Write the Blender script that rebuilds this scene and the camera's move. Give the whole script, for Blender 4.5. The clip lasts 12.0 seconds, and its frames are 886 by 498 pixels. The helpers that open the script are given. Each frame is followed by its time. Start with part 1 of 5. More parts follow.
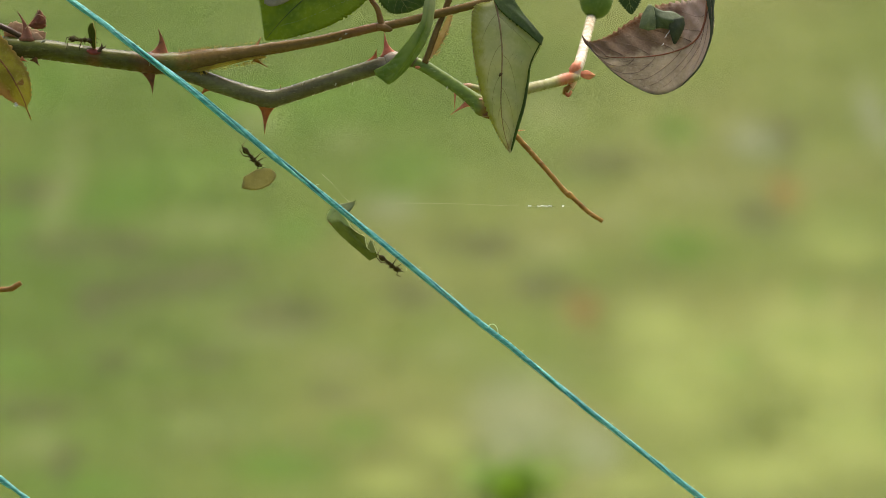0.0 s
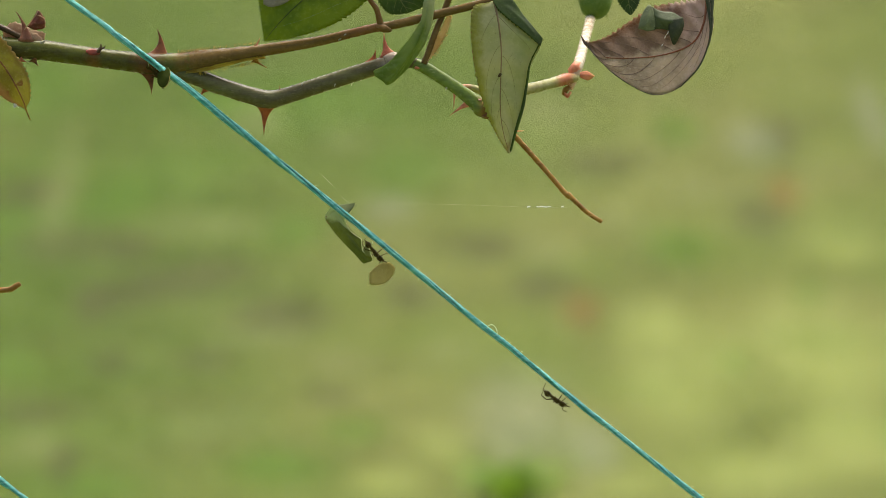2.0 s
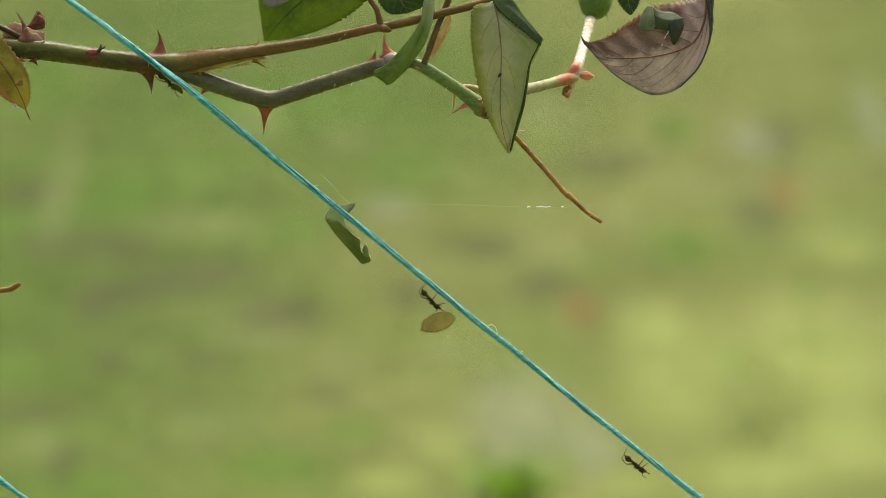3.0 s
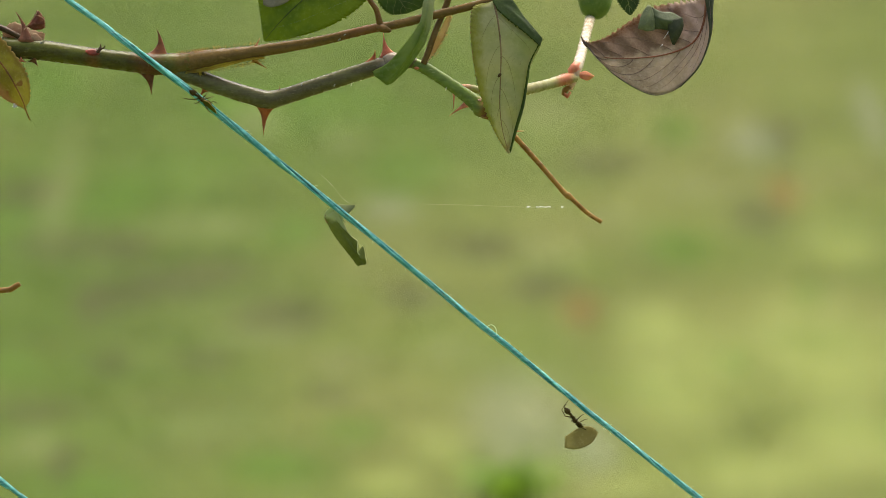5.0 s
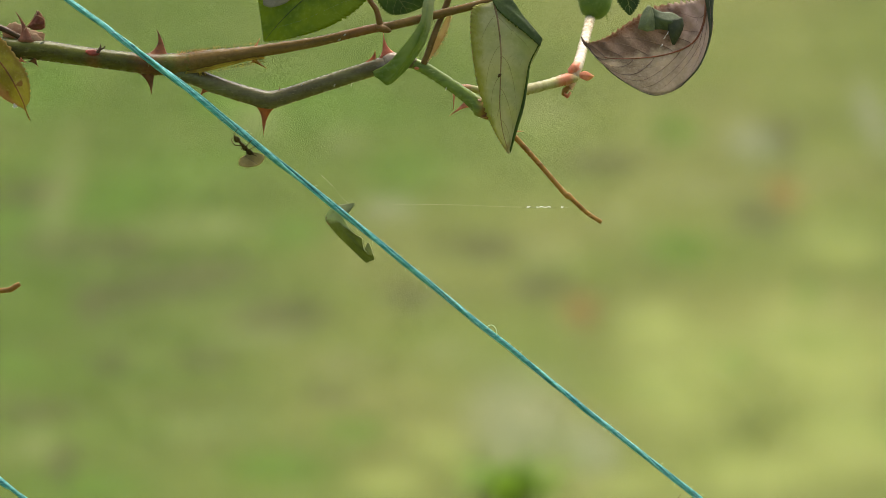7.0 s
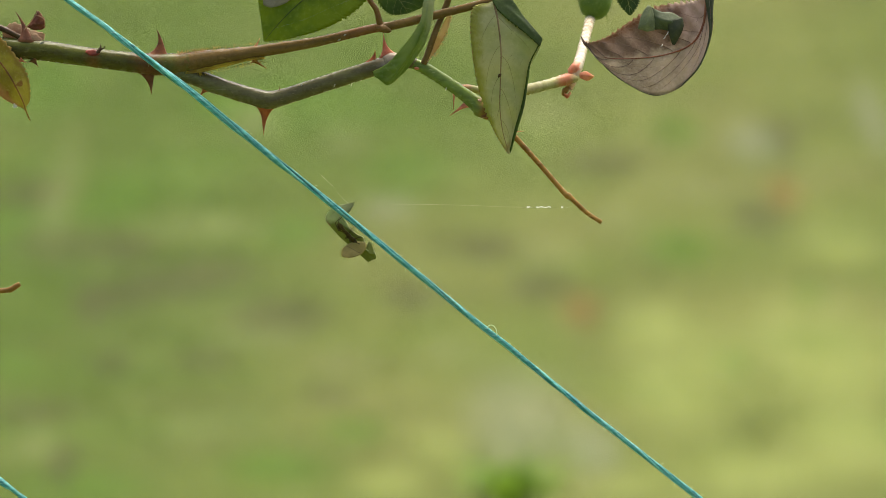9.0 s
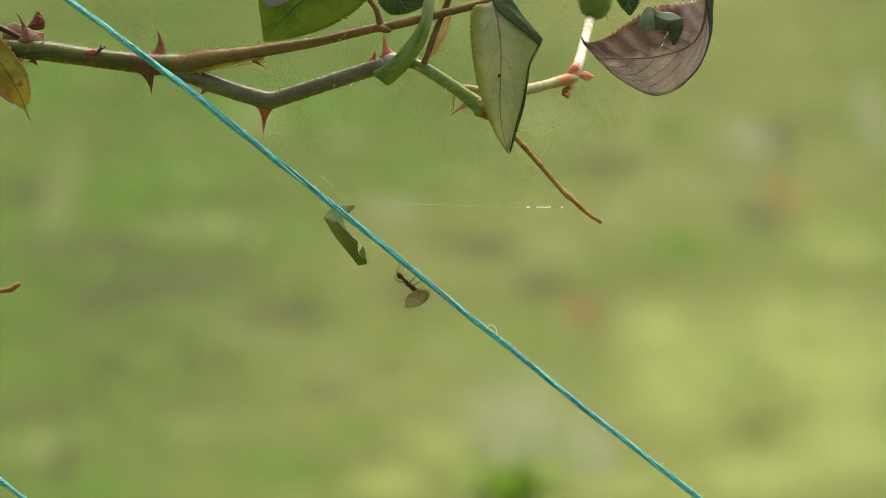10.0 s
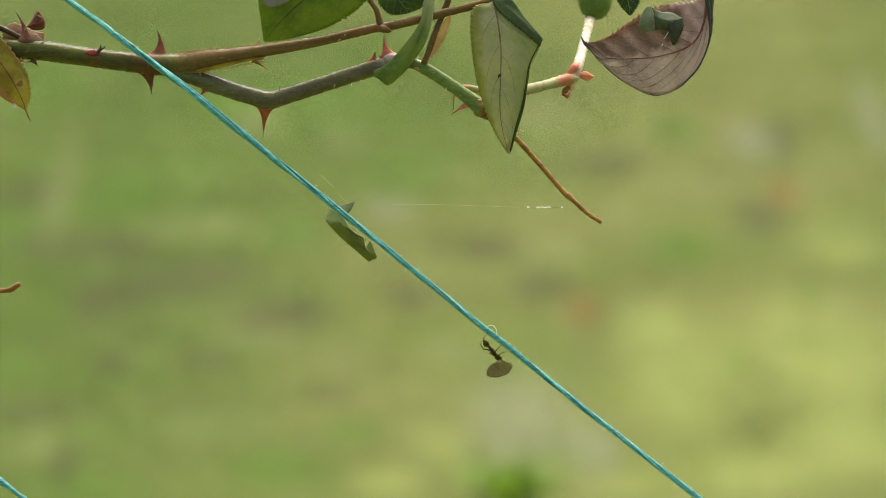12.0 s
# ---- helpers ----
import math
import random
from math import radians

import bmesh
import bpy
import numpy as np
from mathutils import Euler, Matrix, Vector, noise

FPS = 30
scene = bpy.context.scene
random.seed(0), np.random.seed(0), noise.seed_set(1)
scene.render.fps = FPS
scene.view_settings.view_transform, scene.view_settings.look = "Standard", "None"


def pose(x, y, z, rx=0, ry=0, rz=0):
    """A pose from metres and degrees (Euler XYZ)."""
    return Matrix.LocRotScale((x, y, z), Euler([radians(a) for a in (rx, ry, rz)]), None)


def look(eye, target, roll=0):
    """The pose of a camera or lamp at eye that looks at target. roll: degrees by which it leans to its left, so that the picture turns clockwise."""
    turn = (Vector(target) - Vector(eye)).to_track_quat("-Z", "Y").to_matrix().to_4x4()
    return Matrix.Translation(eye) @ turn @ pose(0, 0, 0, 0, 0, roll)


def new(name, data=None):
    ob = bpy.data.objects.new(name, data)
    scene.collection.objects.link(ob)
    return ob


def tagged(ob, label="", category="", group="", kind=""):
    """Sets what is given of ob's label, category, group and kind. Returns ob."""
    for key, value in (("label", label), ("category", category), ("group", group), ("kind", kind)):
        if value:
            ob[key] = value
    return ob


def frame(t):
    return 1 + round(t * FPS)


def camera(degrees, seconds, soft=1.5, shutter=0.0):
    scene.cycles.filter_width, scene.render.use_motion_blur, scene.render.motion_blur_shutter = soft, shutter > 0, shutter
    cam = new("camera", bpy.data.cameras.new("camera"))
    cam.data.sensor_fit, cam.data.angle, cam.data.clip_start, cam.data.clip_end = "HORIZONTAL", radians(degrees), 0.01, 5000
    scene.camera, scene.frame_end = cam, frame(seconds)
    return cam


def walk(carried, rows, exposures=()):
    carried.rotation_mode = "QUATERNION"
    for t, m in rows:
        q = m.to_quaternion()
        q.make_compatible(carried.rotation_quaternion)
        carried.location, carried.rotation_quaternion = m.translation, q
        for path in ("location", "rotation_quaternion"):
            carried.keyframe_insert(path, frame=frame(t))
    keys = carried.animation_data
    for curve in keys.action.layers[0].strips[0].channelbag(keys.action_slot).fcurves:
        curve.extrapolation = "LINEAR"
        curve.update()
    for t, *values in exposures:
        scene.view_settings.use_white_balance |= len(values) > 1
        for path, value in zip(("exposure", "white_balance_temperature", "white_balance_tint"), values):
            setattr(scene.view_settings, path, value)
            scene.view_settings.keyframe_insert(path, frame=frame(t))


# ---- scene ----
# The working plane: upright to the view, 1.5 m from the lens, centred on the string.
# One plan unit is an eighth of a millimetre; u runs right, v down, d (in mm) away.
UNIT = 0.000125
CENTRE = Vector((0, 0, 1.2))
TILT = radians(12)
AWAY = Vector((0, math.cos(TILT), -math.sin(TILT)))
UP = Vector((0, math.sin(TILT), math.cos(TILT)))
RIGHT = Vector((1, 0, 0))

cam = camera(7.476, 12.0, soft=0.6)
cam.data.dof.use_dof = True
cam.data.dof.focus_distance = 1.5
cam.data.dof.aperture_fstop = 30
EYE = CENTRE - 1.5 * AWAY
# the tripod settles by a few thousandths of a degree in the first moments
SETTLE = [(0, -1.5, -1.2), (0.4, -0.2, -0.3), (3, 0, 0), (5, 0.5, 0.3), (12, 0.4, 0.8)]
walk(cam, [(t, look(EYE, CENTRE + RIGHT * (a * UNIT) + UP * (b * UNIT))) for t, a, b in SETTLE], exposures=[(0, 1.18, 6450, 8), (12, 1.22, 6450, 8)])

# ---- light: bright overcast, the sun behind thin cloud ----
world = bpy.data.worlds.new("sky")
scene.world = world
world.use_nodes = True
wn = world.node_tree
sky = wn.nodes.new("ShaderNodeTexSky")
sky.sky_type = "NISHITA"
sky.sun_disc = False
sky.sun_elevation = radians(64)
sky.sun_rotation = radians(18)
sky.air_density = 0.7
sky.dust_density = 7.0
wn.links.new(sky.outputs["Color"], wn.nodes["Background"].inputs["Color"])
wn.nodes["Background"].inputs["Strength"].default_value = 0.15
sun_data = bpy.data.lights.new("sun", "SUN")
sun_data.energy = 1.1
sun_data.angle = radians(32)
sun_data.color = (1.0, 0.95, 0.86)
sun = new("sun", sun_data)
sun.matrix_world = look((0.5, 1.5, 3.2), (0, 0, 0))


# ---- helpers of this scene ----
def at(u, v, d=0.0):
    return CENTRE + RIGHT * ((u - 784) * UNIT) - UP * ((v - 441) * UNIT) + AWAY * (d * 0.001)


def glide(points, steps):
    """Points along a smooth curve through the given tuples."""
    p = [np.array(q, float) for q in points]
    p = [2 * p[0] - p[1]] + p + [2 * p[-1] - p[-2]]
    out = []
    for i in range(1, len(p) - 2):
        for k in range(steps):
            t = k / steps
            out.append(0.5 * (2 * p[i] + (p[i + 1] - p[i - 1]) * t + (2 * p[i - 1] - 5 * p[i] + 4 * p[i + 1] - p[i + 2]) * t * t
                              + (3 * p[i] - p[i - 1] - 3 * p[i + 1] + p[i + 2]) * t ** 3))
    out.append(p[-2])
    return out


def tube(bm, centres, radii, sides=10, rough=0.0, mat=0):
    """A round tube along world points, closed at both ends."""
    n = len(centres)
    ref = Vector((0.31, -0.9, 0.22))
    rings = []
    for i in range(n):
        d = (centres[min(i + 1, n - 1)] - centres[max(i - 1, 0)]).normalized()
        a = (ref - d * ref.dot(d)).normalized()
        b = d.cross(a)
        ref = a
        ring = []
        for k in range(sides):
            w = 2 * math.pi * k / sides
            r = radii[i]
            if rough:
                r *= 1 + rough * noise.noise(centres[i] * 900 + Vector((math.cos(w), math.sin(w), 0)) * 1.5)
            ring.append(bm.verts.new(centres[i] + (a * math.cos(w) + b * math.sin(w)) * r))
        rings.append(ring)
    for i in range(n - 1):
        for k in range(sides):
            f = bm.faces.new((rings[i][k], rings[i][(k + 1) % sides], rings[i + 1][(k + 1) % sides], rings[i + 1][k]))
            f.smooth, f.material_index = True, mat
    for ring in (rings[0][::-1], rings[-1]):
        f = bm.faces.new(ring)
        f.material_index = mat


def stalk(points, steps=8, sides=12, rough=0.06):
    """A bmesh tube through plan points (u, v, d, radius)."""
    bm = bmesh.new()
    q = glide(points, steps)
    tube(bm, [at(a[0], a[1], a[2]) for a in q], [max(a[3], 0.2) * UNIT for a in q], sides, rough)
    return bm


def thing(name, place, label, category, group="", kind=""):
    ob = new(name)
    ob.location = place
    ob.empty_display_size = 0.01
    return tagged(ob, label, category, group, kind)


def part(name, bm, material, parent, label=""):
    """Links a bmesh, drawn in world space, as one mesh under its thing or part."""
    origin = Vector((0, 0, 0))
    o = parent
    while o is not None:
        origin += o.location
        o = o.parent
    bm.transform(Matrix.Translation(-origin))
    bmesh.ops.recalc_face_normals(bm, faces=bm.faces[:])
    me = bpy.data.meshes.new(name)
    bm.to_mesh(me)
    bm.free()
    for m in material if isinstance(material, (list, tuple)) else [material]:
        me.materials.append(m)
    ob = new(name, me)
    ob.parent = parent
    return tagged(ob, label)


# ---- materials ----
def srgb(r, g, b):
    return tuple((c / 255 / 12.92 if c < 11 else ((c / 255 + 0.055) / 1.055) ** 2.4) for c in (r, g, b)) + (1,)


class Nodes:
    def __init__(self, name):
        self.mat = bpy.data.materials.new(name)
        self.mat.use_nodes = True
        self.t = self.mat.node_tree
        self.t.nodes.clear()
        self.out = self.t.nodes.new("ShaderNodeOutputMaterial")

    def add(self, kind, **inputs):
        n = self.t.nodes.new(kind)
        for k, v in inputs.items():
            self.put(n.inputs[k.replace("_", " ")], v)
        return n

    def put(self, socket, v):
        if isinstance(v, bpy.types.NodeSocket):
            self.t.links.new(v, socket)
        else:
            socket.default_value = v

    def position(self):
        return self.add("ShaderNodeNewGeometry").outputs["Position"]

    def noise(self, scale, detail=3.0, vector=None, rough=0.55):
        n = self.add("ShaderNodeTexNoise", Scale=scale, Detail=detail, Roughness=rough)
        self.put(n.inputs["Vector"], vector or self.position())
        return n.outputs["Fac"]

    def ramp(self, fac, stops):
        n = self.add("ShaderNodeValToRGB", Fac=fac)
        e = n.color_ramp.elements
        while len(e) < len(stops):
            e.new(0.5)
        for k, (p, c) in enumerate(stops):
            e[k].position, e[k].color = p, c
        return n.outputs["Color"]

    def mix(self, fac, a, b, mode="MIX"):
        n = self.t.nodes.new("ShaderNodeMix")
        n.data_type, n.blend_type = "RGBA", mode
        self.put(n.inputs[0], fac)
        self.put(n.inputs[6], a)
        self.put(n.inputs[7], b)
        return n.outputs[2]

    def range(self, v, a, b, c=0.0, d=1.0):
        n = self.add("ShaderNodeMapRange", Value=v)
        n.interpolation_type = "SMOOTHSTEP"
        for k, x in zip((1, 2, 3, 4), (a, b, c, d)):
            n.inputs[k].default_value = x
        return n.outputs["Result"]

    def bump(self, height, strength, distance):
        return self.add("ShaderNodeBump", Height=height, Strength=strength, Distance=distance).outputs["Normal"]

    def finish(self, color, roughness=0.5, normal=None, thin=0.0, thin_color=None, specular=0.5, sheen=0.0, alpha=None):
        b = self.add("ShaderNodeBsdfPrincipled", Roughness=roughness)
        self.put(b.inputs["Base Color"], color)
        b.inputs["Specular IOR Level"].default_value = specular
        b.inputs["Sheen Weight"].default_value = sheen
        if alpha is not None:
            b.inputs["Alpha"].default_value = alpha
        if normal:
            self.put(b.inputs["Normal"], normal)
        s = b.outputs[0]
        if thin:
            tr = self.add("ShaderNodeBsdfTranslucent")
            self.put(tr.inputs["Color"], thin_color or color)
            m = self.add("ShaderNodeMixShader", Fac=thin)
            self.put(m.inputs[1], s)
            self.put(m.inputs[2], tr.outputs[0])
            s = m.outputs[0]
        self.put(self.out.inputs["Surface"], s)
        return self.mat


def leaf_material(name, a, b, c, thin=0.35, rough=0.42, spots=None, thin_color=None, tints=(), net=0.0, cell=1500.0, shine=0.28):
    """Leaf skin: a and b blend in broad patches, c in small specks; fine cell relief."""
    n = Nodes(name)
    col = n.mix(n.range(n.noise(170, 3), 0.38, 0.64), a, b)
    col = n.mix(n.range(n.noise(1300, 4), 0.5, 0.74, 0, 0.4), col, c)
    if spots:
        col = n.mix(n.range(n.noise(330, 2), 0.62, 0.68, 0, 0.85), col, spots)
    for colour, q0, q1, k, axis in tints:
        # a change of hue across the blade, from the midrib towards one edge
        uv = n.add("ShaderNodeUVMap")
        uv.uv_map = "blade"
        xyz = n.add("ShaderNodeSeparateXYZ", Vector=uv.outputs[0])
        wob = n.add("ShaderNodeMath")
        wob.operation = "MULTIPLY_ADD"
        n.put(wob.inputs[0], n.noise(420, 3))
        wob.inputs[1].default_value = 0.3
        n.put(wob.inputs[2], xyz.outputs[axis])
        lo, hi = min(q0, q1) + 0.15, max(q0, q1) + 0.15
        col = n.mix(n.range(wob.outputs[0], lo, hi, 0.0 if q0 < q1 else k, k if q0 < q1 else 0.0), col, colour)
    height = n.noise(2600, 3)
    if net:
        warp = n.add("ShaderNodeTexNoise", Scale=700.0, Detail=2.0)
        n.put(warp.inputs["Vector"], n.position())
        bent = n.t.nodes.new("ShaderNodeVectorMath")
        bent.operation = "MULTIPLY_ADD"
        n.put(bent.inputs[0], warp.outputs["Color"])
        bent.inputs[1].default_value = (0.0012, 0.0012, 0.0012)
        n.put(bent.inputs[2], n.position())
        cells = n.add("ShaderNodeTexVoronoi", Scale=cell)
        cells.feature = "DISTANCE_TO_EDGE"
        n.put(cells.inputs["Vector"], bent.outputs[0])
        lines = n.range(cells.outputs["Distance"], 0.0, 0.16)
        col = n.mix(n.range(cells.outputs["Distance"], 0.0, 0.14, net, 0.0), col, b)
        height = n.mix(0.5, height, lines)
    rel = n.bump(height, 0.3 + net * 0.6, 0.00018)
    rg = n.range(n.noise(900, 3), 0.3, 0.7, rough - 0.07, rough + 0.14)
    return n.finish(col, rg, rel, thin, thin_color, specular=shine)


def stem_material(name, a, b, c, rough=0.24, tints=(), gloss=0.12):
    """Young bark: two tones in patches, pale specks, faint lengthwise scuffs."""
    n = Nodes(name)
    stretch = n.add("ShaderNodeMapping", Vector=n.position())
    stretch.inputs["Scale"].default_value = (0.25, 1, 1)
    v = stretch.outputs[0]
    col = n.mix(n.range(n.noise(300, 5, v, 0.7), 0.38, 0.62), a, b)
    col = n.mix(n.range(n.noise(2100, 3, v), 0.6, 0.75, 0, 0.7), col, c)
    for colour, u, half, k in tints:
        # a flush of another hue round a node or a thorn
        xyz = n.add("ShaderNodeSeparateXYZ", Vector=n.position())
        gap = n.add("ShaderNodeMath")
        gap.operation = "SUBTRACT"
        n.put(gap.inputs[0], xyz.outputs["X"])
        gap.inputs[1].default_value = (u - 784) * UNIT
        far = n.add("ShaderNodeMath")
        far.operation = "ABSOLUTE"
        n.put(far.inputs[0], gap.outputs[0])
        wob = n.add("ShaderNodeMath")
        wob.operation = "MULTIPLY_ADD"
        n.put(wob.inputs[0], n.noise(600, 3))
        wob.inputs[1].default_value = half * UNIT * 0.8
        n.put(wob.inputs[2], far.outputs[0])
        col = n.mix(n.range(wob.outputs[0], half * UNIT * 0.4, half * UNIT * 1.4, k, 0.0), col, colour)
    col = n.mix(n.range(n.noise(1100, 5), 0.5, 0.72, 0, 0.22), col, b, "MULTIPLY")
    rel = n.bump(n.noise(1500, 4, v), 0.25, 0.00022)
    return n.finish(col, n.range(n.noise(700, 3), 0.3, 0.7, rough - 0.1, rough + 0.12), rel, specular=gloss)


STEM_OLIVE = stem_material("olive_bark", srgb(84, 86, 36), srgb(68, 64, 32), srgb(112, 106, 62), tints=((srgb(130, 62, 42), 164, 20, 0.25), (srgb(92, 52, 40), 262, 40, 0.7), (srgb(110, 84, 44), 320, 26, 0.6)), gloss=0.09)
STEM_GREY = stem_material("grey_bark", srgb(98, 96, 58), srgb(84, 78, 50), srgb(126, 120, 86), tints=((srgb(168, 150, 126), 696, 34, 0.8),))
STEM_RED = stem_material("russet_bark", srgb(108, 86, 46), srgb(92, 74, 38), srgb(134, 108, 68), tints=((srgb(92, 66, 42), 308, 24, 0.7), (srgb(126, 84, 54), 640, 60, 0.5)), gloss=0.07)
STEM_GREEN = stem_material("green_bark", srgb(108, 126, 58), srgb(92, 106, 50), srgb(144, 150, 100), tints=((srgb(126, 84, 50), 862, 24, 0.85),))
STEM_PALE = stem_material("pale_green_bark", srgb(146, 146, 94), srgb(134, 128, 86), srgb(178, 170, 132), tints=((srgb(166, 96, 68), 1006, 24, 0.9), (srgb(170, 110, 84), 820, 22, 0.7)))
STEM_PINK = stem_material("pale_pink_bark", srgb(194, 182, 154), srgb(184, 164, 138), srgb(208, 198, 176), tints=((srgb(222, 176, 148), 1018, 16, 0.7),))
STEM_BROWN = stem_material("brown_dead_bark", srgb(154, 116, 54), srgb(124, 90, 42), srgb(190, 156, 96))
STEM_DARK = stem_material("dark_dead_bark", srgb(74, 60, 38), srgb(66, 50, 36), srgb(110, 92, 70))


def thorn_material(name, a, b, tip):
    """Horny and slightly see-through: flushed at the foot, darker or paler at the point."""
    n = Nodes(name)
    col = n.mix(n.range(n.noise(700, 3), 0.35, 0.65), a, b)
    col = n.mix(n.range(n.noise(2600, 2), 0.6, 0.75, 0, 0.5), col, tip)
    uv = n.add("ShaderNodeUVMap")
    uv.uv_map = "blade"
    s = n.add("ShaderNodeSeparateXYZ", Vector=uv.outputs[0]).outputs["X"]
    col = n.mix(n.range(s, 0.62, 1.0, 0, 0.7), col, tip)
    return n.finish(col, 0.34, n.bump(n.noise(2500, 3), 0.3, 0.0001), 0.3, specular=0.25)


THORN = thorn_material("red_thorn", srgb(172, 98, 50), srgb(140, 76, 42), srgb(186, 140, 84))
THORN_BROWN = thorn_material("brown_thorn", srgb(136, 84, 46), srgb(104, 64, 38), srgb(76, 48, 34))
THORN_DARK = thorn_material("dark_thorn", srgb(118, 72, 48), srgb(88, 54, 38), srgb(150, 110, 60))
THORN_PALE = thorn_material("pink_thorn", srgb(206, 134, 100), srgb(186, 106, 76), srgb(206, 154, 104))
SCALE_PINK = thorn_material("pale_pink_scale", srgb(220, 172, 152), srgb(202, 140, 122), srgb(226, 190, 160))
THORN_MAUVE = thorn_material("mauve_thorn", srgb(152, 104, 74), srgb(124, 80, 56), srgb(98, 58, 42))
NUB = thorn_material("dark_red_nub", srgb(146, 66, 44), srgb(112, 54, 38), srgb(110, 66, 44))
ORANGE = thorn_material("orange_scale", srgb(222, 154, 114), srgb(206, 128, 92), srgb(228, 180, 116))

LEAF_GREEN = leaf_material("green_leaf", srgb(128, 144, 28), srgb(104, 124, 26), srgb(152, 164, 60), 0.62)
LEAF_DARK = leaf_material("dark_green_leaf", srgb(60, 80, 20), srgb(46, 62, 18), srgb(84, 98, 40), 0.3, 0.55)
LEAF_CURL = leaf_material("fresh_green_leaf", srgb(136, 154, 72), srgb(112, 136, 54), srgb(156, 168, 98), 0.6, tints=((srgb(182, 186, 150), 0.55, 0.1, 0.8, "X"),))
LEAF_PALE = leaf_material("pale_leaf_underside", srgb(200, 198, 150), srgb(182, 184, 134), srgb(212, 210, 170), 0.6, 0.55, tints=((srgb(158, 156, 52), 0.26, 0.03, 0.85, "Y"), (srgb(138, 150, 90), 0.6, 0.85, 0.4, "Y"), (srgb(150, 120, 66), 0.9, 1.0, 0.7, "X")), net=0.13, cell=1200.0)
LEAF_LIME = leaf_material("yellow_green_leaf", srgb(142, 144, 44), srgb(120, 132, 42), srgb(160, 160, 70), 0.6)
# the pinkish tint towards the base also stands for brighter light there
LEAF_PLUM = leaf_material("plum_leaf_underside", srgb(208, 188, 150), srgb(174, 152, 116), srgb(228, 212, 178), 0.45, 0.55, tints=((srgb(124, 94, 70), 0.5, 0.6, 0.8, "Y"), (srgb(120, 76, 32), 0.76, 0.97, 0.9, "Y"), (srgb(208, 182, 160), 0.42, 0.2, 0.8, "X"), (srgb(126, 98, 62), 0.62, 0.98, 0.6, "X")), net=0.2, cell=1050.0)
LEAF_BRONZE = leaf_material("bronze_leaf_face", srgb(136, 92, 62), srgb(116, 84, 66), srgb(156, 112, 70), 0.45)
LEAF_YELLOW = leaf_material("yellowing_leaf", srgb(190, 178, 70), srgb(152, 140, 56), srgb(206, 190, 110), 0.62, tints=((srgb(184, 142, 92), 0.3, 0.06, 0.8, "Y"), (srgb(150, 124, 64), 0.8, 0.98, 0.7, "Y")), spots=srgb(146, 104, 56), net=0.1)
LEAF_DRY = leaf_material("withered_leaf", srgb(150, 86, 58), srgb(94, 56, 40), srgb(176, 130, 94), 0.4)
PAPERY = leaf_material("papery_dead_leaf", srgb(190, 164, 130), srgb(164, 134, 106), srgb(206, 190, 158), 0.65)
SCRAP_DARK = leaf_material("dark_grey_green_scrap", srgb(64, 68, 42), srgb(46, 50, 30), srgb(84, 86, 60), 0.08, 0.55)
LEAF_MID = leaf_material("mid_green_leaf", srgb(86, 108, 34), srgb(66, 86, 28), srgb(108, 126, 56), 0.5)
LEAF_SCRAP = leaf_material("dull_green_scrap", srgb(120, 126, 88), srgb(90, 96, 62), srgb(142, 146, 112), 0.12, 0.55)
SCRAP_MID = leaf_material("mid_grey_green_scrap", srgb(84, 92, 60), srgb(60, 68, 42), srgb(104, 112, 80), 0.1, 0.55)
LEAF_ASH = leaf_material("ashen_leaf_underside", srgb(176, 172, 152), srgb(150, 150, 128), srgb(190, 186, 170), 0.4, 0.5)
# grey of the sky reflected on a green leaf, given as a base colour
LEAF_SHEEN = leaf_material("grey_sheen_edge", srgb(150, 142, 122), srgb(122, 118, 98), srgb(168, 160, 144), 0.4, 0.5)
CUT_RIM = leaf_material("pale_cut_rim", srgb(222, 222, 180), srgb(206, 208, 160), srgb(236, 236, 206), 0.6)
# pale upper lobe: the underside's colour, plus caught light painted in
LEAF_CHEWED = leaf_material("chewed_leaf", srgb(124, 132, 58), srgb(102, 112, 46), srgb(142, 148, 80), 0.5, tints=((srgb(196, 206, 146), 0.4, 0.26, 0.9, "X"), (srgb(100, 110, 40), 0.5, 0.8, 0.5, "X")))
LEAF_CHEWED_PALE = leaf_material("chewed_leaf_underside", srgb(146, 152, 98), srgb(122, 130, 78), srgb(164, 170, 118), 0.5)
RIB_RUST = leaf_material("rusty_margin", srgb(150, 104, 56), srgb(112, 78, 44), srgb(176, 130, 74), 0.3)
RIB_MAUVE = leaf_material("mauve_brown_midrib", srgb(144, 122, 84), srgb(106, 86, 54), srgb(164, 144, 106), 0.15)
RIB_RED = leaf_material("russet_midrib", srgb(154, 98, 64), srgb(130, 80, 54), srgb(174, 132, 104), 0.3)
RIB_DARK = leaf_material("dark_margin", srgb(78, 70, 46), srgb(62, 54, 38), srgb(98, 88, 60), 0.1)
RIB_GREY = leaf_material("grey_vein", srgb(140, 114, 92), srgb(104, 82, 64), srgb(172, 148, 126), 0.3)
RIB_DEEP = leaf_material("dark_green_midrib", srgb(78, 88, 30), srgb(62, 72, 24), srgb(96, 106, 44), 0.2)
RIB_OLIVE = leaf_material("olive_vein", srgb(154, 150, 102), srgb(124, 120, 78), srgb(168, 164, 118), 0.4)
RIB_GREEN = leaf_material("green_vein", srgb(118, 126, 56), srgb(104, 112, 48), srgb(134, 140, 72), 0.2)
STIPULE_CREAM = leaf_material("cream_stipule", srgb(216, 196, 146), srgb(190, 164, 110), srgb(234, 220, 180), 0.75)
